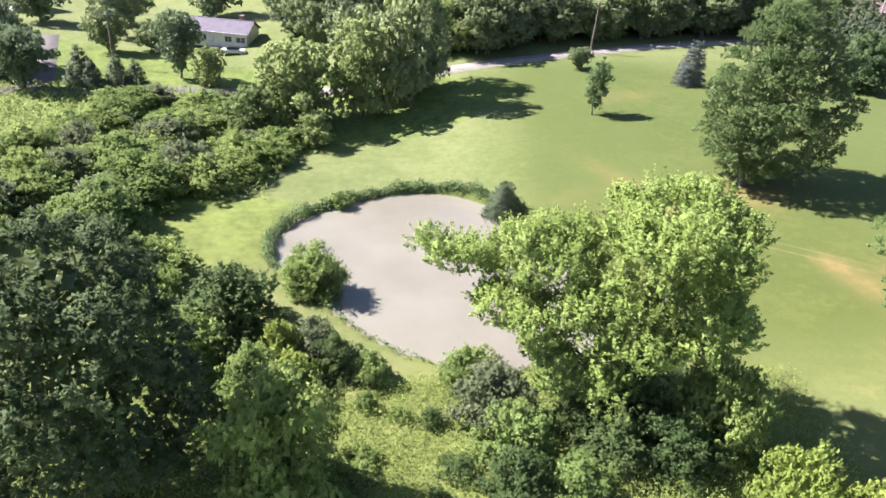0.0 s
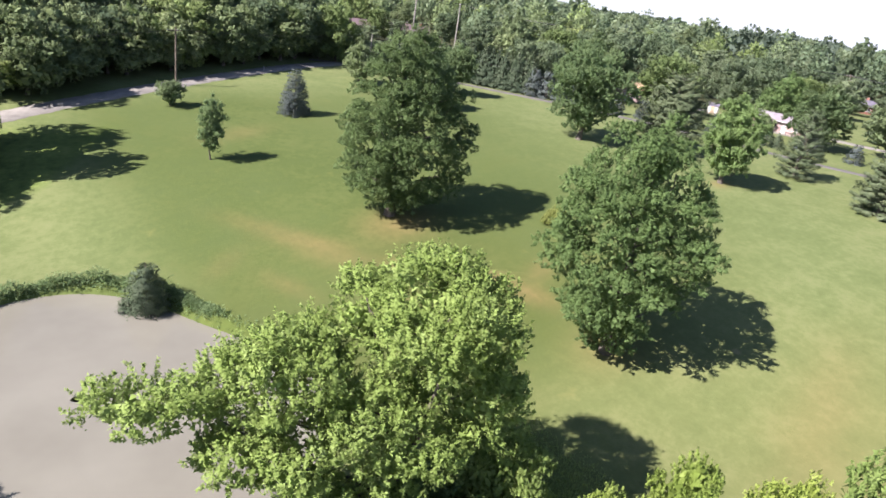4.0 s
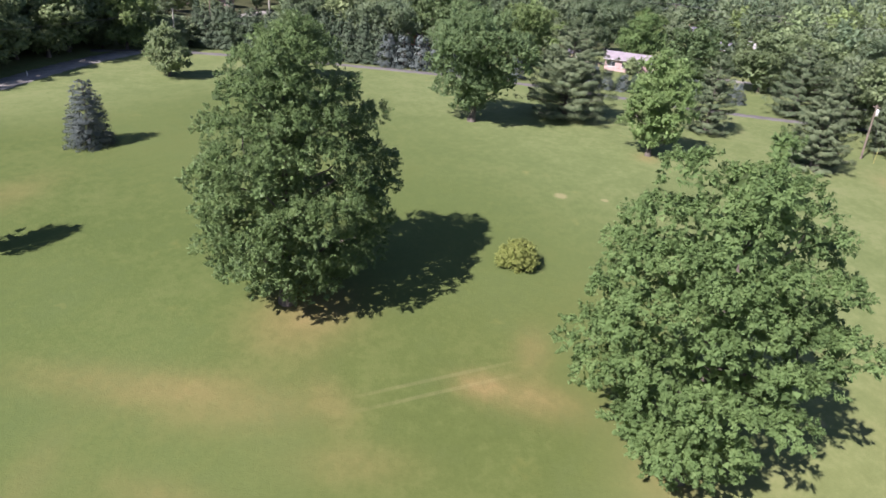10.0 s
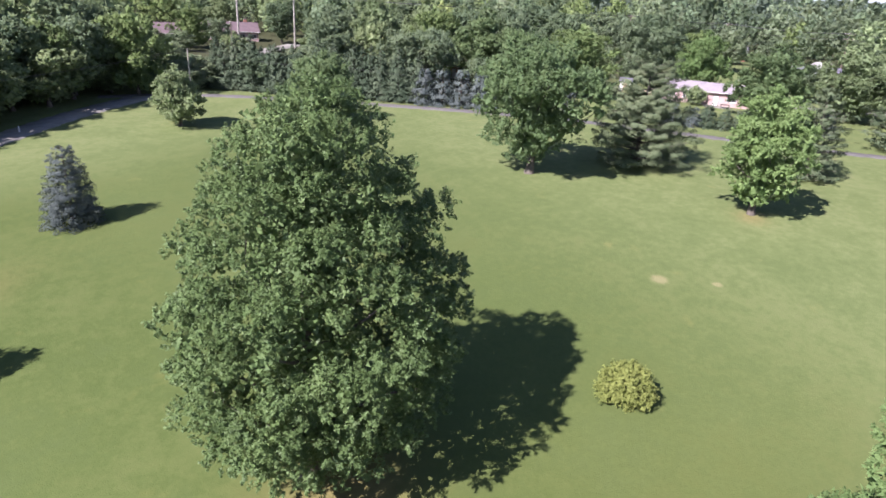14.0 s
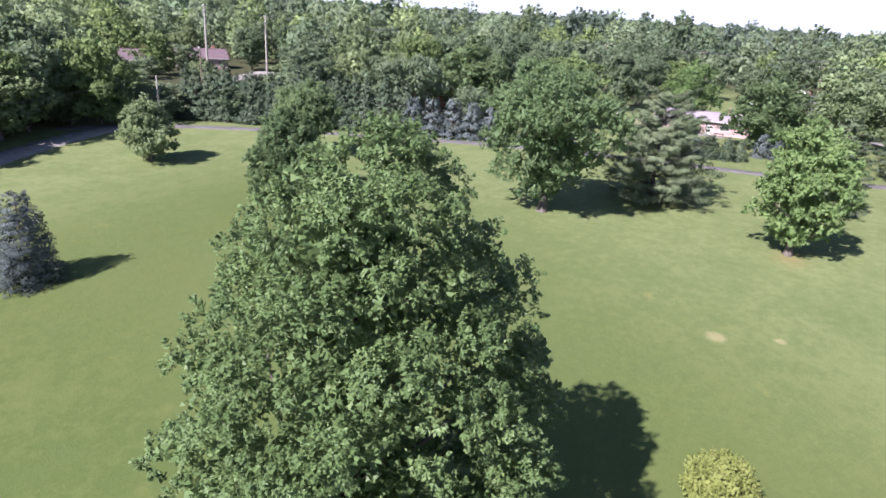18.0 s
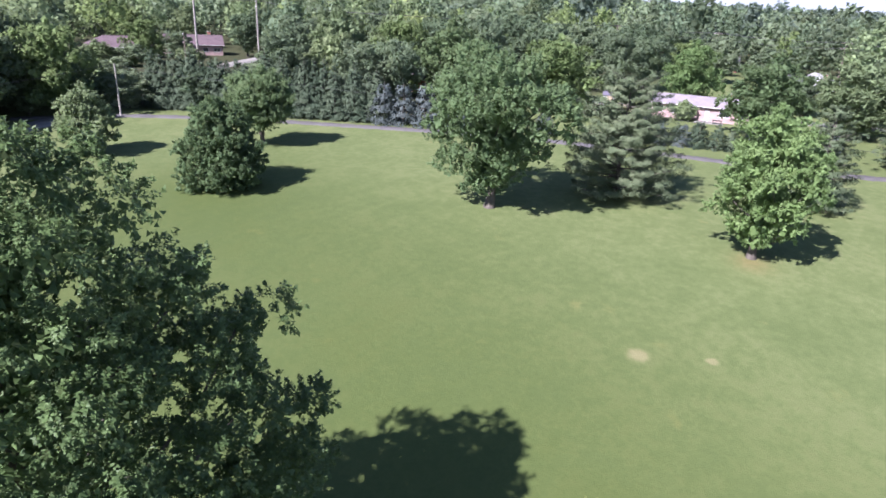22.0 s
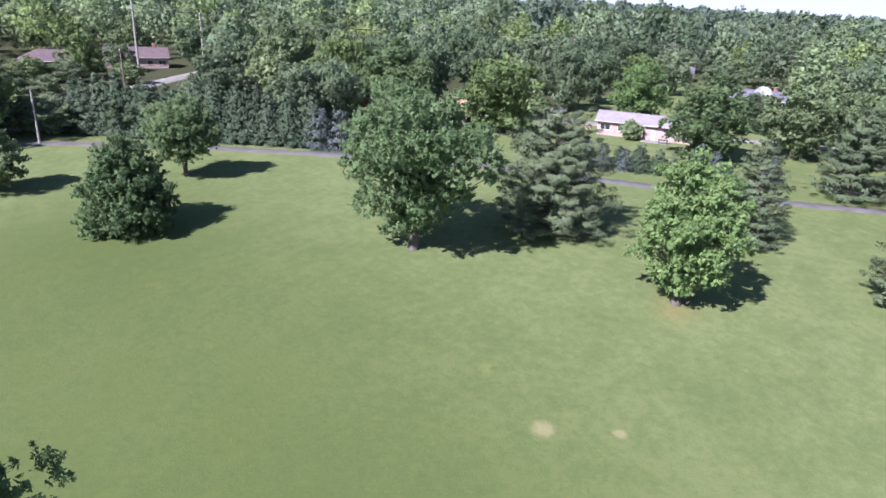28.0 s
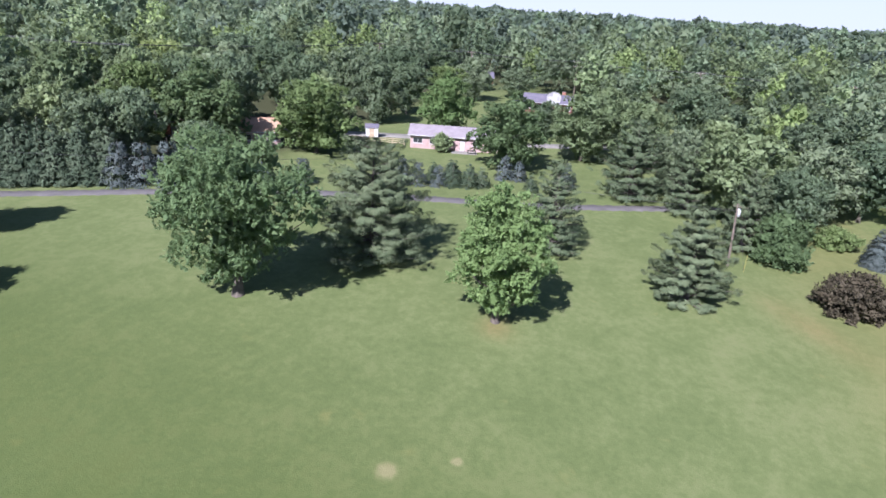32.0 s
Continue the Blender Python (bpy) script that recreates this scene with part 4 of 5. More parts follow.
NAMES = {"a": ("hickory_tree", "dark green hickory in full leaf"), "b": ("ash_tree", "broad pale green ash in full leaf"), "c": ("elm_tree", "dark spreading elm in full leaf"),
         "d": ("maple_tree", "sunlit fresh green maple in full leaf"), "e": ("cherry_tree", "grey green wild cherry in full leaf"), "f": ("maple_tree", "vivid light green maple in full leaf"), "g": ("oak_tree", "deep green rounded oak in full leaf")}
made = {}
rng = np.random.default_rng(77)


def wood_tree(key, x, y, h, r, where, group=""):
    label = f"{NAMES[key][1]} {where}"
    sx, sz = r / (KIND[key][2] + 0.7), h / 14.5
    if key not in made:
        made[key] = plant(NAMES[key][0], KIND[key][0], ("bark", KIND[key][1]), x, y, label, "tree", group, 0, (sx, sx, sz), 0.05)
        return made[key]
    return again(made[key], x, y, rng.uniform(0, 360), sx, sz, label, group)


# behind the driveway and round the houses
for key, x, y, h, r in (("b", 119, 136, 15.5, 7.0), ("b", 135, 152, 17, 6.2), ("d", 126, 127, 15.5, 6.2), ("g", 127, 115, 15, 7.8), ("c", 114, 118, 12, 5.4), ("a", 108.5, 121, 11.5, 4.8), ("d", 135.5, 98.5, 14, 8.0), ("c", 117, 108.5, 7.5, 3.6),
                        ("e", 150, 104, 13, 5.0), ("f", 163, 83, 13.5, 6.0), ("g", 142.0, 65.0, 13.0, 7.2), ("b", 155.5, 54, 13.5, 7.6), ("b", 157, 44, 13, 7.0), ("b", 129, 30.0, 14, 8.0), ("e", 150, 31, 12, 6.4), ("a", 147, 16, 15, 7.0), ("c", 138, 12, 12, 6.0),
                        ("a", 103, 133, 12, 5.4), ("c", 136, 126, 15, 6.2), ("a", 138, 38, 11, 4.6), ("c", 121, 25, 10.5, 4.8), ("a", 133, 20, 12, 5.6), ("c", 140, 118, 16, 6.2), ("e", 112, 131, 13, 5.2), ("a", 118, 146, 14, 5.6),
                        ("a", 170, 101, 14, 6.0), ("c", 160, 114, 15, 6.5), ("a", 150, 126, 17, 6.5), ("b", 143, 142, 16, 6.5), ("c", 127, 160, 15, 6), ("e", 155, 140, 15, 6.5), ("c", 176, 130, 16, 7), ("a", 190, 118, 15, 7), ("a", 200, 50, 13, 6.5), ("c", 184, 34, 13, 7), ("b", 176, 22, 12, 6.5), ("a", 210, 30, 14, 7), ("c", 212, 112, 15, 7), ("b", 170, 146, 15, 7), ("d", 192, 138, 14, 7), ("e", 206, 134, 14, 7), ("a", 168, 28, 12, 6),
                        ("c", 186, 100, 13, 6.5), ("d", 205, 96, 12, 6), ("a", 222, 92, 13, 6), ("b", 188, 52, 12, 6.4), ("e", 172, 52, 11, 5.4), ("a", 176, 64, 8, 4.5), ("e", 250, 97, 7, 4.5), ("c", 254, 112, 13, 6), ("a", 240, 82, 10, 6), ("d", 117, 199, 11, 5.4), ("e", 104, 196, 6, 4.5), ("a", 130, 206, 7, 4.4), ("c", 148, 200, 12, 6), ("e", 152, 176, 13, 6), ("b", 140, 170, 14, 6), ("a", 97, 208, 11, 6),
                        ("a", 160, 160, 15, 7), ("d", 178, 164, 15, 7), ("c", 196, 156, 16, 7), ("a", 214, 148, 14, 7)):
    wood_tree(key, x, y, h, r, "beyond the driveway")
for i in range(26):
    a, d = radians(46.5 + 16 * (i % 9) / 8 + rng.normal() * 0.6), 112 + 26 * (i // 9) + rng.normal() * 4
    if 21 + d * math.cos(a) > 96 and i % 3:
        continue
    wood_tree("abcea"[i % 5], 21 + d * math.cos(a), 52 + d * math.sin(a), rng.uniform(4.5, 6.5) - 0.2 * (i // 9), rng.uniform(3.4, 4.8), "north of the hedge")
# the south edge of the lawn
for key, x, y, h, r in (("d", 83.5, -2, 12.5, 6.6), ("b", 95, -8, 15, 7.6), ("b", 106, -3, 13, 6.0), ("d", 92, 4, 9, 4.4), ("d", 107, 5.5, 8.0, 4.4), ("a", 112, -6, 14, 6.5), ("b", 88, -18, 13, 6.0), ("b", 78, -16, 9, 5.0), ("a", 100, -22, 14, 6.5),
                        ("b", 70, -22, 10, 5.5), ("c", 118, -18, 14, 6.5), ("a", 128, -4, 14, 6), ("e", 110, -32, 13, 6.5), ("d", 84, -32, 11, 6), ("e", 62, -14, 6.5, 4.0), ("b", 130, -22, 14, 7), ("c", 96, -42, 13, 7)):
    wood_tree(key, x, y, h, r, "on the south edge")
# dark woods north of the lane
for i in range(34):
    u = i / 33
    x, y = 2 + 74 * u + rng.normal() * 1.5, 113 + 37 * u + rng.normal() * 1.2
    for row in range(2):
        xx_, yy_ = x - 4.5 * row + rng.normal(), y + 3.0 + 8.5 * row + rng.normal()
        if row == 0 and i % 3 == 2:
            continue
        wood_tree("dbcbe"[(i + 2 * row) % 5], xx_, yy_, rng.uniform(10.5, 14) + 2.5 * row, rng.uniform(5.2, 6.8), "beside the lane", "trees beside the lane")
# the clump in the north-west corner of the lawn
for key, x, y, h, r in (("d", -16.5, 83.5, 12.5, 5.8), ("b", -2.6, 91, 19.5, 5.6), ("d", -9, 88, 15, 5.2), ("d", -19, 88, 12, 5.0), ("d", -2.5, 98, 19, 5.4), ("b", -10, 96, 15, 5.6), ("d", -22, 80, 7, 3.6), ("d", -14, 77, 5.0, 2.6)):
    wood_tree(key, x, y, h, r, "in the corner clump", "clump of trees")
for key, x, y, h, r in (("c", -57.7, 91.2, 9, 5.0), ("a", -67.3, 102.6, 11, 5.5), ("c", -40.3, 104.5, 11, 4.0), ("d", -34.5, 100.5, 7, 2.8), ("b", -58, 118, 9, 4), ("e", -52, 122, 6, 3.0), ("c", -62, 132, 12, 5), ("a", -28, 132, 11, 5), ("b", -22, 124, 13, 6), ("a", -14, 118, 14, 5.5), ("c", -24, 140, 14, 6), ("b", -34, 146, 13, 5), ("a", -50, 150, 14, 6),
                        ("d", -72, 112, 7, 4), ("c", -66.5, 101, 10, 4.6), ("a", -64, 96.5, 7, 3.4), ("c", -78, 102, 9, 5), ("a", -76, 90, 9, 5), ("e", -84, 116, 12, 6), ("b", -66, 146, 13, 6), ("a", -82, 140, 14, 6), ("c", -8, 126, 15, 6)):
    wood_tree(key, x, y, h, r, "across the street")

plant("crabapple_tree", broadleaf(31, 3.6, 2.0, ROUND, 240, 12, 0.14, 0.4, 22, 0.55), ("bark", "wood_b"), 148.4, 79.2, "small grey green crabapple before the brick house", "tree")
# conifers: hedge rows and pines
hedge = plant("hedge_spruce", spruce(50, 8.8, 1.9, 260, 18, 0.27, 0.85, -1.2, 0), ("bark", "spruce"), 85.7, 143.3, "tall dark hedge spruce beside the driveway", "tree", "hedge of spruces")
for i in range(1, 26):
    u = 0.69 * i / 25
    again(hedge, 85.7 + 28.0 * u - 1.5 * math.sin(3.1 * u) + rng.normal() * 0.4, 143.3 - 42.5 * u + rng.normal() * 0.4, rng.uniform(0, 360), rng.uniform(0.85, 1.15), rng.uniform(0.82, 1.15) * (1 - 0.08 * u))
row = plant("row_spruce", spruce(51, 4.4, 1.5, 120, 16, 0.24, 0.75), ("bark", "blue"), 104.0, 111.6, "small blue grey spruce in a row by the driveway", "tree", "row of young spruces")
row.scale = (1.3, 1.3, 1.45)
for x, y, s in ((105.7, 109.2, 1.4), (107.4, 106.4, 1.4), (108.9, 103.6, 1.3), (110.3, 101.0, 1.2), (116.4, 90.6, 1.0), (124.0, 78.0, 0.95), (124.6, 75.6, 0.85), (125.6, 72.6, 0.85), (134.5, 64.2, 0.9), (134.8, 62.0, 0.75), (135.2, 54.5, 0.95), (113.0, 95.2, 1.05)):
    again(row, x, y, rng.uniform(0, 360), s, s * rng.uniform(0.9, 1.1))
row_green = plant("row_spruce", spruce(52, 4.0, 1.4, 120, 16, 0.22, 0.8), ("bark", "spruce"), 126.4, 70.6, "small dark spruce in a row by the driveway", "tree", "row of young spruces")
for x, y, s in ((127.0, 68.2, 0.95), (128.0, 66.4, 0.8), (122.5, 81.0, 0.8), (129.5, 59.0, 0.7), (111.5, 98.8, 1.1), (129.2, 74.6, 0.7), (131.4, 72.4, 0.75)):
    again(row_green, x, y, rng.uniform(0, 360), s, s)
far_pine = plant("white_pine", pine(53, 12.0, 5.6, 11, 26, 0.3, 0.6), ("bark", "pine"), 133.5, 44.5, "tall white pine beside the driveway", "tree", "pines by the driveway")
for x, y, sx, sz in ((129.5, 36.6, 0.75, 0.9), (117.5, 30.5, 0.6, 0.85), (176, 120, 0.8, 1.0)):
    again(far_pine, x, y, rng.uniform(0, 360), sx, sz)
for x, y, s in ((-47, 96.8, 0.9), (-44.5, 97.6, 0.8), (-52, 96.4, 1.1), (-50, 95.4, 0.8)):
    again(hedge, x, y, rng.uniform(0, 360), s, s * 0.62, "pointed green spruce beside the street", "spruces by the street")

# thickets: west side, near bank, south-east bank
SHRUB = []
for key, seed, mat, label in (("thicket_shrub", 60, "shrub", "tangled green shrub in the thicket"), ("autumn_olive", 61, "silver", "silvery grey green autumn olive"), ("dogwood_shrub", 62, "dogwood", "dark green dogwood shrub"), ("sumac_shrub", 63, "lime", "bright lime green sumac"), ("elder_shrub", 64, "willow", "fresh green elder shrub")):
    SHRUB.append((key, label, broadleaf(seed, 5.0, 3.0, BUSH, 760, 12, 0.11, 0.32, 28, 1.0, 0.1, 0.09, lumps=0.2, limbs=6, wide=0.7, lift=0.5, tufts=130, tuft=0.45), mat))
shrubs = {}


def shrub(k, x, y, h, r, where, group="thicket shrubs"):
    key, label, arrays, mat = SHRUB[k]
    if k not in shrubs:
        shrubs[k] = plant(key, arrays, ("bark", mat), x, y, f"{label} {where}", "shrub", group, 0, (r / 3, r / 3, h / 5), 0.1)
        return
    again(shrubs[k], x, y, rng.uniform(0, 360), r / 3, h / 5, f"{label} {where}", group)


for i in range(78):
    y = 46 + 49 * (i % 26) / 25 + rng.normal() * 0.8
    edge = -15.5 - (0.80 * (72 - y) if 60 < y < 72 else 0) - (9.5 if y <= 60 else 0) - (2.6 if y >= 72 else 0)
    x = edge - 3.0 - 9.5 * (i // 26) + rng.normal() * 1.5
    if y > 91 and x < -30:
        continue
    h = rng.uniform(3.0, 5.0) + (0.6 if i // 26 == 0 else 0) - (0.045 if i // 26 else 0.06) * (y - 46)
    shrub((4, 0, 4, 0, 1)[i % 5], x, y, max(h, 1.8), rng.uniform(2.2, 3.6), "west of the pond")
for k, x, y, h, r in ((2, -12.4, 36.6, 5.6, 3.6), (4, -19.0, 38.5, 4.4, 3.0), (0, -20.5, 44.0, 3.0, 2.4), (3, -8.6, 34.0, 3.6, 1.3), (1, -6.6, 35.2, 3.2, 1.7), (2, -4.8, 33.6, 3.0, 1.5), (3, -7.0, 32.0, 2.6, 1.6), (4, -6.3, 22.7, 8.4, 3.0), (4, -9.6, 28.2, 3.0, 1.5), (0, -9.4, 30, 4.4, 2.0), (0, -2.4, 33.2, 2.2, 1.3),
                      (1, 5.2, 30.2, 4.2, 2.3), (0, 6.6, 27.2, 3.8, 2.2), (0, 3.6, 33.2, 3.0, 1.6), (4, 4.6, 34.0, 2.4, 1.4), (2, 11.2, 29.4, 2.8, 2.0), (2, 14.2, 30.6, 4.6, 2.6), (0, 18.0, 29.6, 5.2, 2.4), (4, 19.4, 28.6, 6.2, 2.4), (2, 12.4, 27.4, 3.0, 2.0), (0, 9.6, 24.6, 2.6, 1.8), (2, 16.0, 27.0, 3.8, 2.2),
                      (3, 21.0, 23.4, 5.8, 2.0), (3, 24.0, 21.6, 5.0, 2.2), (0, 18.5, 30.8, 6.6, 1.5), (2, 6.4, 24.4, 3.0, 1.8), (0, -8.4, 60.4, 1.7, 1.2), (0, -14.5, 32, 5.0, 3.0), (4, -21, 43.5, 3.4, 3.0)):
    shrub(k, x, y, h, r, "on the pond's near bank")
for k, x, y, h, r in ((3, 25.8, 21.5, 7.2, 2.3), (3, 29.8, 17.4, 7.4, 2.4), (4, 35.0, 13.6, 9.2, 3.2), (3, 39.0, 8.0, 8.0, 3.4), (3, 43, 3.5, 7.6, 3.6), (4, 37.5, 4.0, 8.0, 3.4), (0, 32, 10.5, 7.0, 3.2), (3, 48, -2, 7.0, 3.6), (4, 45, -6, 7.0, 4), (0, 26, 15, 6.0, 3), (4, 39.6, 10.6, 7.2, 2.2),
                      (4, 60.5, -2.5, 3.6, 2.4), (2, 61.5, -5.5, 3.4, 2.4), (4, 62.4, -2.2, 3.2, 2.0), (2, 65.5, -1.6, 2.8, 1.8), (0, 67.8, -3.0, 3.0, 1.8), (2, 64.0, -6.8, 3.4, 2.0), (4, 58.2, -7.0, 3.4, 2.4), (2, 67.6, -5.0, 4.0, 2.4), (1, 70, -8.5, 4.5, 2.4), (0, 64, -9, 5.0, 3.2), (4, 73, -12, 5.0, 3.0), (0, 57, -13, 4.5, 3.2), (2, 66, -15, 4, 3)):
    shrub(k, x, y, h, r, "south of the lawn")

for i in range(15):
    x, y = -4.5 + 9.0 * (i % 5) / 4 + rng.normal() * 0.9, 22.0 + 3.6 * (i // 5) + rng.normal() * 0.9
    shrub((4, 0, 4, 2, 0)[i % 5], x, y, rng.uniform(0.8, 1.5), rng.uniform(0.6, 1.1), "on the bank", "low shrubs on the bank")

# the dark tree at the start, and the growth beneath it
plant("walnut_tree", broadleaf(70, 15.4, 5.4, OVAL, 2600, 30, 0.12, 0.5, 54, 1.65, 0.12, 0.36, lumps=0.2, tufts=300, tuft=0.7), ("bark", "walnut"), -14.8, 22.4, "tall dark walnut tree with dense shaded crown", "tree")


def dead_tree(x, y, size):
    """A leafless fallen top: a fan of bare limbs."""
    r = np.random.default_rng(5)
    ob = thing("dead_tree", pose(x, y, gz(x, y)) @ Matrix.Scale(size, 4), "bare pinkish grey dead tree collapsed among shrubs", "tree")
    pieces = [tube([(0, 0, -0.2), (0.2, 0.3, 2.0), (0.6, 0.2, 4.2)], [0.28, 0.2, 0.12], 8)]
    for i in range(26):
        a, e = r.uniform(0, 6.28), r.uniform(0.15, 1.2)
        l = r.uniform(3.0, 6.2)
        tip = np.array([math.cos(a) * math.cos(e), math.sin(a) * math.cos(e), math.sin(e) * 0.9 + 0.1]) * l
        pieces.append(limb(r, (0.2, 0.2, r.uniform(0.6, 2.4)), tip, 0.065, 0.02, 0.08))
        for j in range(9):
            s = tip * r.uniform(0.5, 1.0)
            pieces.append(limb(r, s, s + r.normal(size=3) * 1.0 + np.array([0, 0, 0.35]), 0.03, 0.008, 0.1, 3))
    part("trunk", mesh_of("trunk", *joined(pieces), M["dead"]), None, ob)


dead_tree(60.0, -2.3, 1.25)
dead_tree(73.5, -4.2, 0.9)


def stuff_leaves(name, pos, nor, rng_, length, width, mat, label, category, along=None):
    v, f, s = leaves(pos, nor, rng_, length, width, 0.25, along)
    return tagged(new(name, mesh_of(name, v, f, mat, s)), label, category, kind="stuff")


# reeds and weeds round the water, tall grass on the bank and in the meadow
r2 = np.random.default_rng(91)
th = r2.uniform(0, 6.283, 24000)
th = th[(np.abs(th - 1.95) < 1.45 + r2.normal(0, 0.06, len(th))) | (r2.uniform(size=len(th)) < 0.07)]
off = r2.normal(0.55, 0.30, len(th))
lush = 0.45 + 0.55 * smooth(-0.2, 0.3, np.sin(th - 0.7)) * smooth(-0.6, 0.2, np.sin(th * 1.0 + 0.2))
px, py = POND_X + (pond_radius(th) + off) * np.cos(th), POND_Y + (pond_radius(th) + off) * np.sin(th)
hh = np.abs(r2.normal(0.5, 0.3, len(th))) * lush * (0.7 + 0.5 * np.sin(th * 9) * np.sin(th * 23))
pos = np.stack([px, py, ground(px, py) + 0.05 + hh], -1)
stuff_leaves("shore_weeds", pos, unit(r2.normal(size=pos.shape) + np.array([0, 0, 0.6])), r2, 0.17, 0.04, M["maple"], "weedy fringe of reeds round the pond", "reeds")
n_ = 110000
px, py = r2.uniform(-24, 28, n_), r2.uniform(13, 38, n_)
keep = (py > 14.5 + 1.5 * np.sin(px * 0.35) + r2.exponential(2.5, n_)) & (px > -24 + r2.exponential(2.0, n_)) & (px < 28 - r2.exponential(2.0, n_)) & (py < 33.0 + 0.1 * px + 1.2 * np.sin(px / 3.0)) & (np.hypot(px - POND_X, py - POND_Y) > pond_radius(np.arctan2(py - POND_Y, px - POND_X)) + 0.8)
px, py = px[keep], py[keep]
tall = np.abs(r2.normal(0.5, 0.25, len(px))) * (0.9 + np.sin(px * 0.9) * np.cos(py * 0.8) * 0.55)
pos = np.stack([px, py, ground(px, py) + tall], -1)
way = unit(r2.normal(size=pos.shape) * 0.55 + np.array([0, 0, 1.0]))
stuff_leaves("tall_grass", pos, unit(np.cross(way, r2.normal(size=pos.shape)) + np.array([0, 0, 0.4])), r2, 0.13, 0.026, M["weeds"], "tall pale grass and weeds on the bank", "grass", way)
n_ = 9000
px, py = r2.uniform(-75, -16, n_), r2.uniform(60, 97, n_)
keep = py < 90 + 0.3 * (px + 60) * 0.4 + 4
px, py = px[keep], py[keep]
pos = np.stack([px, py, ground(px, py) + np.abs(r2.normal(0.4, 0.25, len(px)))], -1)
stuff_leaves("meadow_grass", pos, unit(r2.normal(size=pos.shape) * np.array([1, 1, 0.5]) + np.array([0, 0, 0.5])), r2, 0.42, 0.12, M["weeds"], "overgrown meadow grass by the street", "grass")

# far woods, thinning in detail with distance
r3 = np.random.default_rng(120)


def wood_ring(name, r0, r1, spacing, sprays, per, leaf, length, hmean, mat_names, boughs_=12, inner=8, arc=(-30, 130)):
    protos = []
    for s in range(5):
        rg = np.random.default_rng(300 + s)
        rows, stem = bough_lobes(rg, 1.0, 0.46, (OVAL, ROUND, FAN, OVAL, ROUND)[s], boughs_, 0.46 * 1.75 / boughs_ ** 0.5, 0.15, 0.85)
        p, out, own = lobe_sprays(rg, sprays, rows, stem, -0.2)
        rows = rows[rows[:, 2] > 0.35]
        protos.append((p, out, np.concatenate([rows, stem[2:] * np.array([1, 1, 1, 1.2, 1.2, 1.1])])))
    made_ = {g: [] for g in range(len(mat_names))}
    for rr in np.arange(r0, r1, spacing):
        for a in np.arange(radians(arc[0]), radians(arc[1]), spacing / rr):
            d = rr + r3.normal() * spacing * 0.3
            aa = a + r3.normal() * 0.3 * spacing / rr
            x, y = 40 + d * math.cos(aa), 60 + d * math.sin(aa)
            if any((x - cx) ** 2 + (y - cy) ** 2 < cr * cr for cx, cy, cr in CLEAR) or (name == "near_woods" and not wooded(x, y)):
                continue
            p, out, rows = protos[r3.integers(5)]
            t = r3.uniform(0, 6.28)
            turn_ = np.array([(math.cos(t), math.sin(t), 0), (-math.sin(t), math.cos(t), 0), (0, 0, 1)])
            h = hmean * (r3.uniform(0.6, 1.15) + 0.3 * (r3.uniform() < 0.12))
            w = max(h * 0.76, spacing * 0.82) * r3.uniform(0.85, 1.2)
            big = np.array([w, w, h])
            at = np.array([x, y, gz(x, y)])
            mass = np.concatenate([(rows[:, :3] @ turn_) * big + at, rows[:, 3:] * big], 1)
            made_[int(r3.integers(len(mat_names)))].append(((p @ turn_) * big + at, unit((out @ turn_) / big * h), mass, np.clip(r3.normal() * 0.22, -0.4, 0.28)))
    for g, m_ in enumerate(mat_names):
        kept_ = made_[g]
        q = spray_leaves(r3, np.concatenate([k[0] for k in kept_]), np.concatenate([k[1] for k in kept_]), per, leaf, length, 0.8, 0.2, 0.2, 0.72, 0.6, True)
        mass = np.concatenate([k[2] for k in kept_])
        v, f, s = joined([q, heart_leaves(r3, mass, inner, 2.0 * leaf)])
        me_ = mesh_of(name, v, f, M[m_], s)
        tint = np.concatenate([np.concatenate([np.full(len(k[0]) * per, k[3]) for k in kept_]), np.concatenate([np.full(len(k[2]) * inner, k[3]) for k in kept_])])
        me_.attributes.new("tint", "FLOAT", "FACE").data.foreach_set("value", tint.astype(np.float32))
        tagged(new(name, me_), "unbroken green broadleaf woods reaching the skyline", "woods", kind="stuff")


CLEAR = [(152, 80, 22), (160, 60, 12), (116, 216, 16), (141, 216, 16), (216, 71, 20), (265, 103, 20), (144, 116, 12), (132, 203, 9), (139, 184, 10), (128, 196, 13), (-41, 130, 26), (-70, 128, 22), (-55, 105, 26), (-44, 162, 10), (122, 4, 14), (178, 78, 16), (200, 84, 14), (235, 88, 16), (120, 186, 10), (110, 172, 10), (131, 187, 9)]


def wooded(x, y):
    """Open lawn, pond and gardens stay free."""
    if -2 < 0.8 * x + 0.6 * y and x < 108 and -6 < y < 112 + 0.5 * x and y < 150:
        return False
    if x < 5 and y < 112:
        return False
    if 46 < math.degrees(math.atan2(y - 52, x - 21)) < 63 and math.hypot(x - 21, y - 52) < 205:
        return False
    return not (95 < x < 226 and 18 < y < 152)


wood_ring("near_woods", 95, 270, 13.5, 190, 8, 0.40, 0.75, 18.0, ("wood_a", "wood_b", "wood_c", "wood_d", "wood_d"), 11, 14)
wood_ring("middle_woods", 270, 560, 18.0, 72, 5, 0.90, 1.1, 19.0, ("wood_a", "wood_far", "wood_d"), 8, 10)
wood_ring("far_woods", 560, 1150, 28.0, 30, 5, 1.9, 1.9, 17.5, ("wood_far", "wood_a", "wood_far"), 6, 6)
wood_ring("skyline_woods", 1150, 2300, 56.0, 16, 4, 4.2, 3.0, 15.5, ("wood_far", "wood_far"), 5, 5)


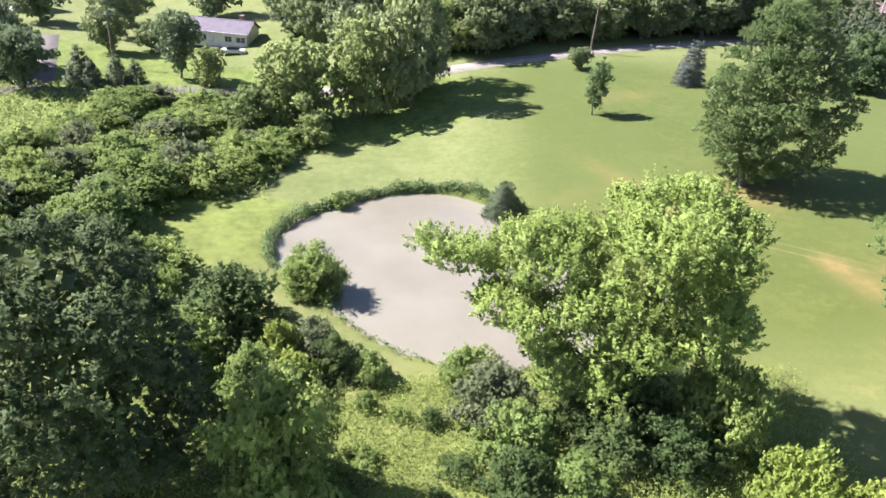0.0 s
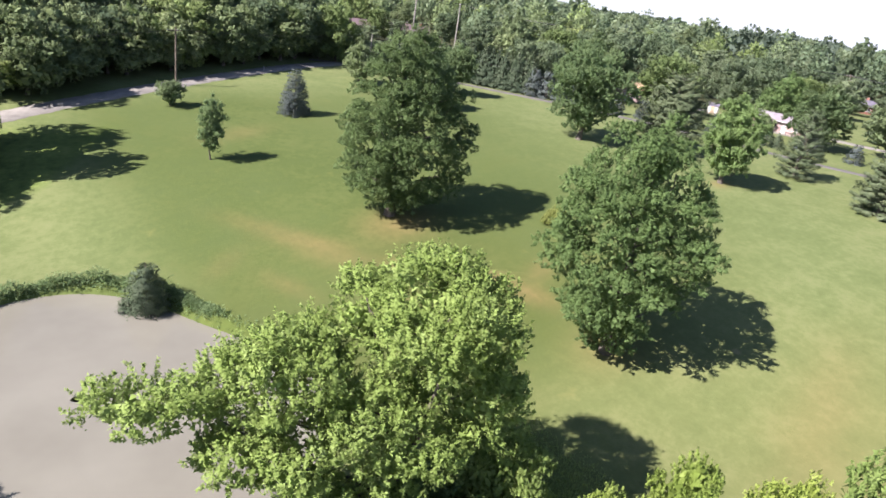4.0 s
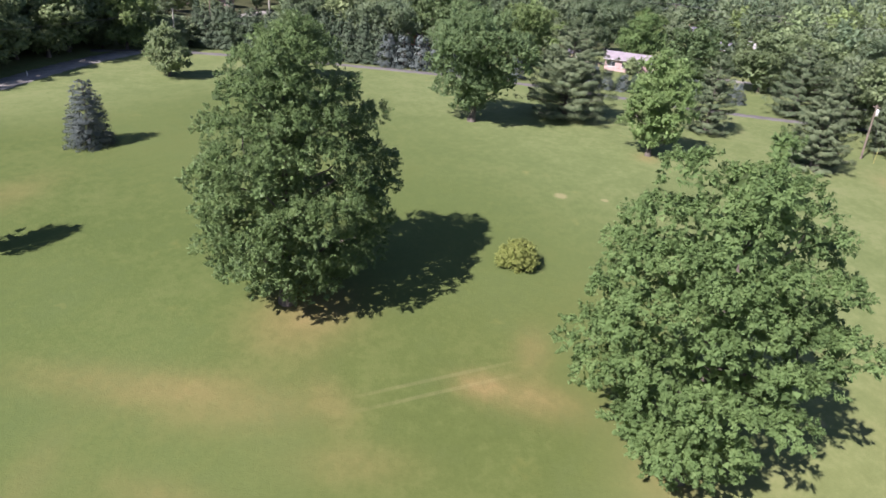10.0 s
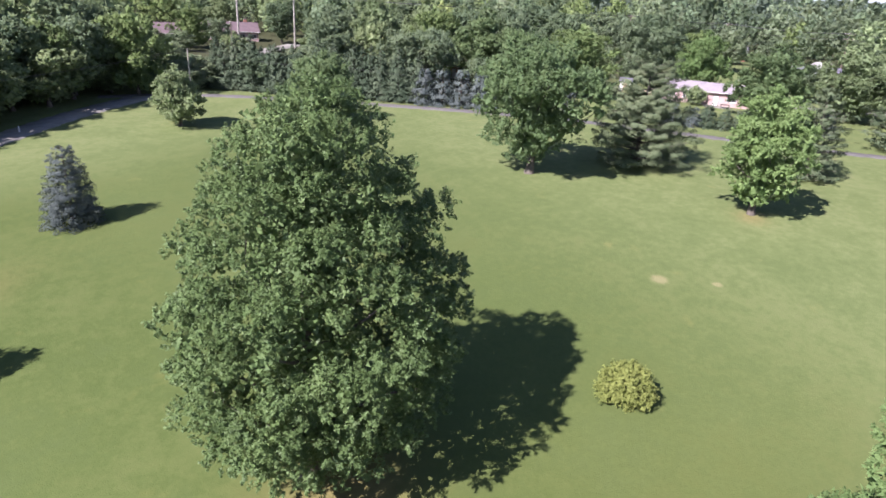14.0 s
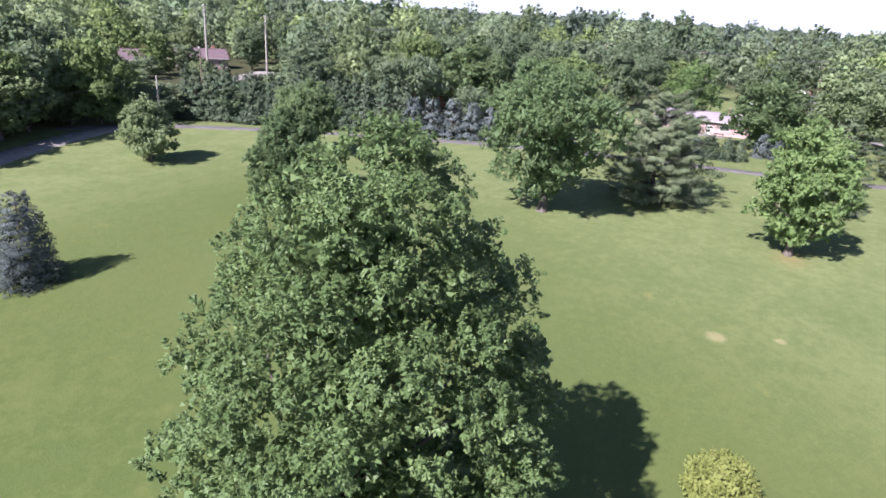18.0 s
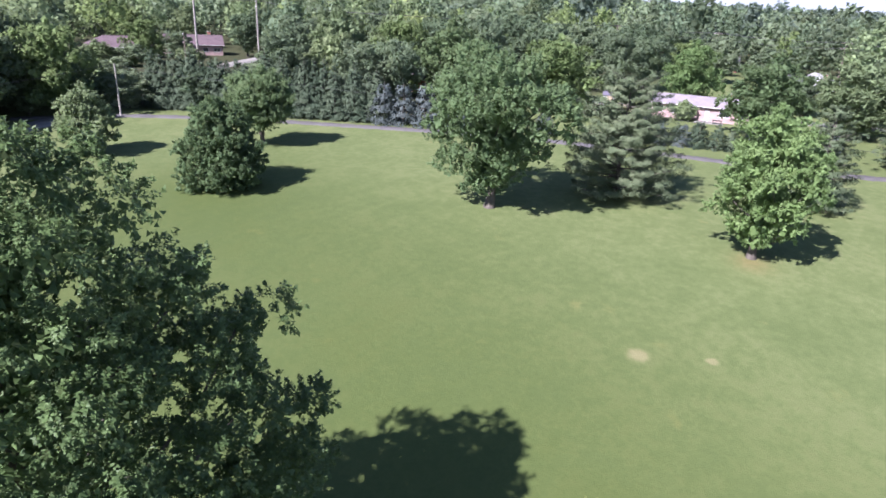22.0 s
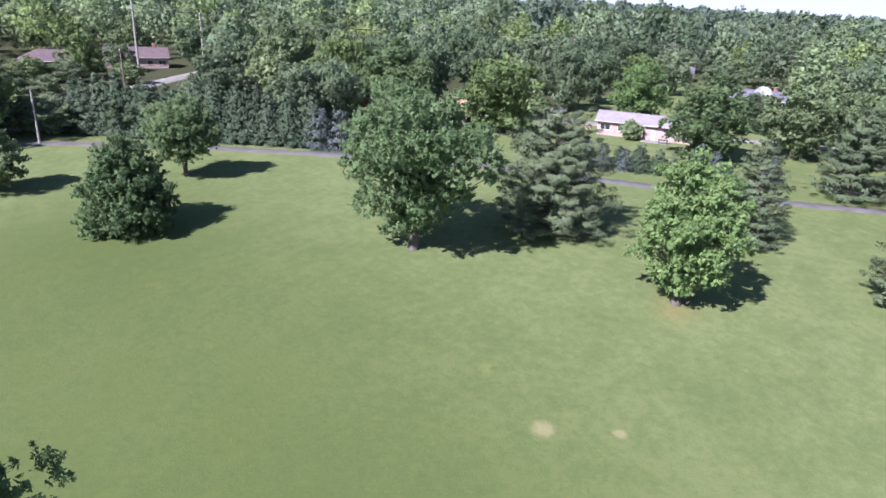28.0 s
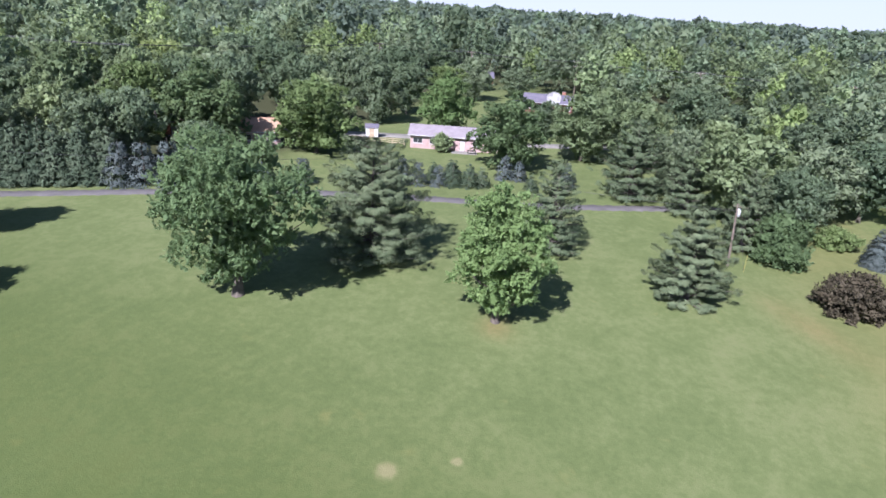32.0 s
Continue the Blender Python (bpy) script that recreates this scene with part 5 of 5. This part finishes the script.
# ---- buildings ----
def house(x, y, turn, length, depth, wall_h, ridge, walls, roof, label, windows=4, chimney=True, hip=False, door=True):
    """A low house: four walls with real openings, a shingled roof with eaves, windows with frames and sills. Its front faces local -y."""
    z = gz(x, y) - 0.15
    ob = thing("house", pose(x, y, z, 0, 0, turn), label, "house")
    l2, d2, t = length / 2, depth / 2, 0.2
    base = 0.15
    opens = []
    span = length / (windows + (1 if door else 0))
    for i in range(windows + (1 if door else 0)):
        c = -l2 + span * (i + 0.5)
        if door and i == (windows + 1) // 2:
            opens.append((c - 0.5, c + 0.5, base, base + 2.05, True))
        else:
            w = (0.9, 0.6, 1.1, 0.7)[i % 4]
            opens.append((c - w, c + w, base + 0.95, base + 2.05, False))
    rows = [(-l2, -d2, 0, -l2 + t, d2, wall_h), (l2 - t, -d2, 0, l2, d2, wall_h), (-l2 + t, d2 - t, 0, l2 - t, d2, wall_h)]
    at = -l2 + t
    for a, b, z0, z1, is_door in opens:
        rows.append((at, -d2, 0, a, -d2 + t, wall_h))
        rows.append((a, -d2, z1, b, -d2 + t, wall_h))
        if z0 > 0:
            rows.append((a, -d2, 0, b, -d2 + t, z0))
        at = b
    rows.append((at, -d2, 0, l2 - t, -d2 + t, wall_h))
    part("wall", boxes(*rows), M[walls], ob)
    e = 0.5
    bm = bmesh.new()
    inset = (d2 if hip else 0)
    for dz in (0.0, 0.12):
        pts = [(-l2 - e, -d2 - e, wall_h + dz), (l2 + e, -d2 - e, wall_h + dz), (l2 + e, d2 + e, wall_h + dz), (-l2 - e, d2 + e, wall_h + dz), (-l2 - e + inset, 0, ridge + dz), (l2 + e - inset, 0, ridge + dz)]
        vs = [bm.verts.new(p) for p in pts]
        if dz:
            top = vs
        else:
            low = vs
    for f in ((0, 1, 5, 4), (2, 3, 4, 5)):
        bm.faces.new([top[i] for i in f])
        bm.faces.new([low[i] for i in reversed(f)])
    for f in ((1, 2, 5), (3, 0, 4)):
        if hip:
            bm.faces.new([top[i] for i in f])
            bm.faces.new([low[i] for i in reversed(f)])
    ring = (0, 1, 2, 3) if hip else (0, 1, 5, 2, 3, 4)
    for a, b in zip(ring, ring[1:] + ring[:1]):
        bm.faces.new((low[a], low[b], top[b], top[a]))
    roof_ob = part("roof", bm, M[roof], ob)
    part("ridge_cap", boxes((-l2 - e + inset, -0.14, ridge + 0.08, l2 + e - inset, 0.14, ridge + 0.16), bevel=0.03), M[roof], roof_ob)
    if not hip:
        for sx in (-l2 + 0.02, l2 - 0.02):
            bm = bmesh.new()
            for xo in (-0.1, 0.1):
                tri_ = [bm.verts.new((sx + xo, yy_, zz_)) for yy_, zz_ in ((-d2, wall_h), (d2, wall_h), (0, ridge - 0.06))]
                if xo < 0:
                    first = tri_
            bm.faces.new(first[::-1]), bm.faces.new(tri_)
            for a, b in ((0, 1), (1, 2), (2, 0)):
                bm.faces.new((first[a], first[b], tri_[b], tri_[a]))
            part("gable", bm, M[walls], ob)
    part("gutter", boxes((-l2 - e, -d2 - e - 0.1, wall_h - 0.02, l2 + e, -d2 - e - 0.004, wall_h + 0.1), bevel=0.03), M["white"], ob)
    if chimney:
        ch = part("chimney", boxes((l2 * 0.55, 0.3, wall_h, l2 * 0.55 + 0.9, 1.0, ridge + 0.9), bevel=0.02), M["red_brick"], ob)
        part("chimney_cap", boxes((l2 * 0.55 - 0.07, 0.23, ridge + 0.9, l2 * 0.55 + 0.97, 1.07, ridge + 1.0), bevel=0.02), M["gravel"], ch)
    for a, b, z0, z1, is_door in opens:
        if is_door:
            dr = part("door", boxes((a + 0.06, -d2 + 0.07, z0, b - 0.06, -d2 + 0.12, z1 - 0.06), (a + 0.2, -d2 + 0.06, z0 + 0.2, b - 0.2, -d2 + 0.07, z0 + 0.9), bevel=0.004), M["white"], ob)
            part("door_handle", boxes((b - 0.2, -d2 + 0.02, z0 + 0.95, b - 0.14, -d2 + 0.07, z0 + 1.05), bevel=0.01), M["metal"], dr)
            part("door_step", boxes((a - 0.5, -d2 - 1.2, 0, b + 0.5, -d2 - 0.004, 0.15), bevel=0.02), M["gravel"], ob)
            continue
        wn = part("window", boxes((a, -d2 + 0.02, z0, a + 0.07, -d2 + 0.12, z1), (b - 0.07, -d2 + 0.02, z0, b, -d2 + 0.12, z1), (a + 0.07, -d2 + 0.02, z0, b - 0.07, -d2 + 0.12, z0 + 0.07), (a + 0.07, -d2 + 0.02, z1 - 0.07, b - 0.07, -d2 + 0.12, z1)), M["white"], ob)
        mid = (a + b) / 2
        part("mullion", boxes((mid - 0.03, -d2 + 0.03, z0 + 0.07, mid + 0.03, -d2 + 0.11, z1 - 0.07)), M["white"], wn)
        for c0, c1 in ((a + 0.07, mid - 0.03), (mid + 0.03, b - 0.07)):
            part("pane", boxes((c0, -d2 + 0.06, z0 + 0.07, c1, -d2 + 0.07, z1 - 0.07)), M["glass"], wn)
        part("sill", boxes((a - 0.08, -d2 - 0.08, z0 - 0.06, b + 0.08, -d2 - 0.004, z0), bevel=0.01), M["white"], wn)
    return ob


house(154.6, 78.2, -76.5, 17.0, 8.0, 2.6, 3.9, "pink_brick", "roof_pale", "long low brick ranch house with pale grey shingle roof", 5)
house(-41.5, 131.0, -3, 12.0, 7.5, 2.8, 4.6, "white", "roof_grey", "low whitish house with grey roof on a green yard", 4)
house(-33.0, 168.0, 4, 13.0, 8.0, 2.8, 5.0, "red_brick", "roof_red", "red brick house half hidden behind trees", 4)
house(-93.0, 152.0, 60, 8.0, 8.0, 4.8, 6.8, "white", "roof_grey", "pale two storey house at the end of a drive", 3)
house(118.5, 213.0, -28, 15.0, 9.0, 2.8, 5.2, "dark_shaded_brick", "roof_red", "brick house with reddish hipped roof", 4, True, True)
house(140.0, 213.5, -30, 15.0, 9.0, 2.8, 5.2, "pink_brick", "roof_red", "brick house with brownish roof behind tall poles", 4, True, False)
house(101.0, 222.0, -25, 10.0, 8.0, 2.8, 5.0, "red_brick", "roof_red", "dark red house at the edge of the woods", 3, False, True)
house(137.7, 110.9, -60, 7.0, 6.0, 2.6, 4.6, "pink_brick", "roof_tan", "small pink brick house with tan roof under trees", 2, False)
house(137.3, 129.0, -60, 7.0, 6.0, 2.6, 4.4, "red_brick", "roof_red", "low red brick house half hidden by trees", 2, False)
house(216.0, 69.0, -82, 13.0, 8.0, 2.7, 4.6, "dark_shaded_brick", "roof_grey", "brick house with dark grey roof", 4)
house(268.0, 104.0, -75, 14.0, 8.0, 2.7, 4.8, "dark_shaded_brick", "roof_grey", "distant brick house with dark roof", 4)
house(121.5, 5.0, -112, 12.0, 8.5, 3.0, 6.2, "dark_shaded_brick", "roof_grey", "brick house with violet grey gabled roof and chimney", 3)


def patio(x, y, turn):
    ob = thing("patio_table", pose(x, y, gz(x, y), 0, 0, turn), "dark patio table on a slab behind the house", "table")
    part("tabletop", boxes((-0.8, -0.5, 0.70, 0.8, 0.5, 0.75), bevel=0.02), M["rubber"], ob)
    for sx in (-0.7, 0.7):
        for sy in (-0.4, 0.4):
            part("leg", boxes((sx - 0.03, sy - 0.03, 0, sx + 0.03, sy + 0.03, 0.70)), M["rubber"], ob)


slab = thing("patio_slab", pose(149.4, 75.0, gz(149.4, 75), 0, 0, -76.5), "pale concrete patio slab behind the house", "patio", kind="structure")
part("slab", boxes((-2.4, -0.9, -0.3, 2.4, 1.2, 0.14), bevel=0.02), M["gravel"], slab)
patio(149.0, 73.5, -70)


def fence(x0, y0, x1, y1, label):
    """A split-rail fence: posts and three rails a bay."""
    l = math.hypot(x1 - x0, y1 - y0)
    turn = math.degrees(math.atan2(y1 - y0, x1 - x0))
    ob = thing("rail_fence", pose(x0, y0, gz(x0, y0), 0, 0, turn), label, "fence")
    k = max(2, round(l / 2.4))
    for i in range(k + 1):
        part("post", boxes((l * i / k - 0.07, -0.07, -0.3, l * i / k + 0.07, 0.07, 1.25), bevel=0.02), M["timber"], ob)
    for i in range(k):
        for hh_ in (0.4, 0.75, 1.1):
            part("rail", boxes((l * i / k + 0.075, -0.04, hh_ - 0.06, l * (i + 1) / k - 0.075, 0.04, hh_ + 0.06), bevel=0.01), M["timber"], ob)


fence(147.4, 98.5, 150.0, 87.2, "low tan rail fence beside the brick house")


def shed(x, y, turn, label):
    ob = thing("garden_shed", pose(x, y, gz(x, y) - 0.1, 0, 0, turn), label, "shed")
    part("wall", boxes((-1.2, -1.0, 0, 1.2, 1.0, 2.1), bevel=0.02), M["white"], ob)
    bm = boxes((-1.4, -1.2, 2.104, 1.4, 1.2, 2.2))
    for v in bm.verts:
        if v.co.z > 2.15:
            v.co.y *= 0.05
            v.co.z = 2.8
    part("roof", bm, M["roof_grey"], ob)
    part("door", boxes((-0.5, -1.05, 0.1, 0.5, -1.004, 1.95), bevel=0.01), M["timber"], ob)


shed(154.0, 95.6, -70, "small white garden shed beside trees")


def dish(x, y):
    """A large white satellite dish on a post."""
    ob = thing("satellite_dish", pose(x, y, gz(x, y)), "large white satellite dish on a mast", "satellite dish")
    v, f = tube([(0, 0, -0.2), (0, 0, 2.5), (0, 0, 4.4)], [0.12, 0.1, 0.09], 10)
    part("mast", mesh_of("mast", v, f, M["metal"]), None, ob)
    bm = bmesh.new()
    rings_ = []
    for i in range(8):
        q = i / 7
        rings_.append([bm.verts.new((1.9 * q * math.cos(a), 1.9 * q * math.sin(a), 0.75 * q * q)) for a in np.linspace(0, 2 * math.pi, 25)[:-1]] if i else [bm.verts.new((0, 0, 0))])
    for j in range(24):
        bm.faces.new((rings_[0][0], rings_[1][j], rings_[1][(j + 1) % 24]))
    for i in range(1, 7):
        for j in range(24):
            bm.faces.new((rings_[i][j], rings_[i + 1][j], rings_[i + 1][(j + 1) % 24], rings_[i][(j + 1) % 24]))
    bmesh.ops.solidify(bm, geom=bm.faces[:], thickness=0.05)
    bm.transform(pose(0, 0, 4.4, 0, 0, 0) @ pose(0, 0, 0, 55, 0, 100 - 180))
    part("reflector", bm, M["white"], ob)
    v, f = tube([(0, 0, 4.4), (-0.7, 0.1, 5.2)], [0.03, 0.03], 6)
    part("feed_arm", mesh_of("feed_arm", v, f, M["metal"]), None, ob)


dish(206.0, 66.4)


# ---- poles and wires ----
def cylinder(x, y, z0, z1, r, sides=10):
    return tube([(x, y, z0), (x, y, (z0 + z1) / 2), (x, y, z1)], [r, r, r], sides)


def utility_pole(x, y, h, label, arms=0, can=False, lean=0.0, turn=0.0, wood="pole"):
    ob = thing("utility_pole", pose(x, y, gz(x, y), 0, lean, turn), label, "utility pole")
    v, f = tube([(0, 0, -0.3), (0, 0, h * 0.5), (0, 0, h)], [h * 0.0135 + 0.05, h * 0.012 + 0.04, h * 0.010 + 0.03], 10)
    part("shaft", mesh_of("shaft", v, f, M[wood]), None, ob)
    for k in range(arms):
        z = h - 0.5 - 1.3 * k
        arm = part("crossarm", boxes((-1.3, 0.14, z - 0.07, 1.3, 0.24, z + 0.07), bevel=0.015), M["pole"], ob)
        for px_ in (-1.15, -0.5, 0.5, 1.15):
            v, f = tube([(px_, 0.19, z + 0.07), (px_, 0.19, z + 0.16), (px_, 0.19, z + 0.26)], [0.03, 0.06, 0.03], 8)
            part("insulator", mesh_of("insulator", v, f, M["metal"]), None, arm)
    if can:
        v, f = tube([(0, -0.42, h - 1.55), (0, -0.42, h - 1.5), (0, -0.42, h - 0.72), (0, -0.42, h - 0.62)], [0.20, 0.27, 0.27, 0.16], 12)
        tr = part("transformer", mesh_of("transformer", v, f, M["metal"]), None, ob, "pale grey transformer can")
        part("bracket", boxes((-0.08, -0.18, h - 1.3, 0.08, -0.10, h - 0.9)), M["metal"], tr)
        part("fuse_arm", boxes((-0.5, -0.06, h - 0.35, 0.5, 0.06, h - 0.25), bevel=0.01), M["pole"], ob)
    return ob


utility_pole(110.8, 32.6, 7.4, "brown wooden pole with a pale transformer can", 0, True, 3.0, 60)
utility_pole(126.2, 191.0, 17.2, "tall grey power pole above the houses", 2, False, 0, 60, "grey_pole")
utility_pole(139.5, 184.5, 15.4, "tall grey power pole above the houses", 2, False, 0, 60, "grey_pole")
utility_pole(78.0, 139.6, 7.4, "thin pale pole beside the driveway", 0, wood="grey_pole")
utility_pole(28.4, 117.9, 8.8, "wooden power pole beside the lane", 1, False, 0, 20)
utility_pole(-52.8, 108.4, 8.6, "dark wooden pole on the yard across the street", 1, False, 0, 10)
utility_pole(113.6, 176.8, 8.5, "wooden pole below the tall power poles", 1, False, 0, 60)
for x, y in ((246, 132), (240, 98), (234, 64), (228, 30), (222, -6)):
    utility_pole(x, y, 13.0, "distant wooden power pole before the woods", 2, False, 0, 82)
# the yellow guard sleeve at the foot of the pole's guy wire
post = thing("marker_post", pose(109.6, 31.0, gz(109.6, 31.0)), "thin yellow guy wire guard beside the pole", "post")
v, f = cylinder(0, 0, -0.1, 2.1, 0.022, 8)
part("sleeve", mesh_of("sleeve", v, f, M["yellow"]), None, post)


stake = thing("marker_post", pose(48.6, 130.5, gz(48.6, 130.5)), "short white marker post in the lawn by the lane", "post")
part("shaft", boxes((-0.06, -0.06, -0.2, 0.06, 0.06, 0.7), bevel=0.01), M["white"], stake)
part("cap", boxes((-0.08, -0.08, 0.704, 0.08, 0.08, 0.76), bevel=0.01), M["white"], stake)


def wire(points, sag, name="power_line", r=0.04):
    pieces = []
    for a, b in zip(points, points[1:]):
        a, b = np.array(a, float), np.array(b, float)
        u = np.linspace(0, 1, 13)[:, None]
        pieces.append(tube(a + (b - a) * u - np.array([0, 0, 1]) * sag * 4 * u * (1 - u), np.full(13, r), 4))
    tagged(new(name, mesh_of(name, *joined(pieces), M["wire"])), "thin dark power line strung between poles", "power line")


for o in (-1.15, 0.5, 1.15):
    wire([(126.2 + o * 0.5, 191.2 + o * 0.87, gz(126.2, 191) + 17.0), (139.5 + o * 0.5, 184.7 + o * 0.87, gz(139.5, 184.5) + 15.2), (152 + o, 150, gz(150, 150) + 14), (246, 132 + o, gz(246, 132) + 12.7)], 0.6)
    wire([(x, y + o, gz(x, y) + 12.8) for x, y in ((246, 132), (240, 98), (234, 64), (228, 30), (222, -6))], 0.7)
wire([(x, y, gz(x, y) + 11.3) for x, y in ((246, 132), (240, 98), (234, 64), (228, 30), (222, -6))], 0.8)
wire([(78.0, 139.6, gz(78, 139.6) + 7.2), (94, 119, gz(94, 119) + 5.6), (118, 78, gz(118, 78) + 5.2), (110.8, 32.6, gz(110.8, 32.6) + 6.6)], 0.6, r=0.02)
wire([(28.4, 117.9, gz(28.4, 117.9) + 8.5), (78.0, 139.6, gz(78, 139.6) + 7.3)], 0.7, r=0.02)
wire([(-52.8, 108.4, gz(-52, 108) + 8.4), (28.4, 117.9, gz(28.4, 117.9) + 8.5)], 1.2, r=0.02)


wire([(110.6, 32.3, gz(110.8, 32.6) + 5.6), (109.6, 31.0, gz(109.6, 31.0) + 0.05)], 0.0, "guy_wire", 0.015)


# ---- vehicles ----
def car(x, y, turn, paint, label):
    """A parked car: shaped body, glasshouse, wheels with tyres and rims."""
    ob = thing("car", pose(x, y, gz(x, y) + 0.02, 0, 0, turn), label, "car")
    bm = boxes((-2.2, -0.88, 0.32, 2.2, 0.88, 0.95), bevel=0.14)
    part("body", bm, M[paint], ob)
    bm = boxes((-1.3, -0.78, 0.954, 1.0, 0.78, 1.48), bevel=0.1)
    for v_ in bm.verts:
        if v_.co.z > 1.2:
            v_.co.x *= 0.75
            v_.co.y *= 0.86
    part("glasshouse", bm, M["glass"], ob)
    for sx in (-1.4, 1.4):
        for sy in (-0.84, 0.84):
            w = part("wheel", mesh_of("wheel", *tube([(sx, sy - 0.1, 0.32), (sx, sy, 0.32), (sx, sy + 0.1, 0.32)], [0.32, 0.33, 0.32], 14), M["rubber"]), None, ob)
            part("rim", mesh_of("rim", *tube([(sx, sy - 0.105, 0.32), (sx, sy, 0.32), (sx, sy + 0.105, 0.32)], [0.18, 0.05, 0.18], 10), M["metal"]), None, w)


car(221.5, 79.0, 20, "car_paint", "pale blue grey car parked on grass")
car(-50.0, 124.0, 60, "white", "white car parked on the yard")
car(-37.0, 122.5, 10, "white", "small pale car parked before the house")
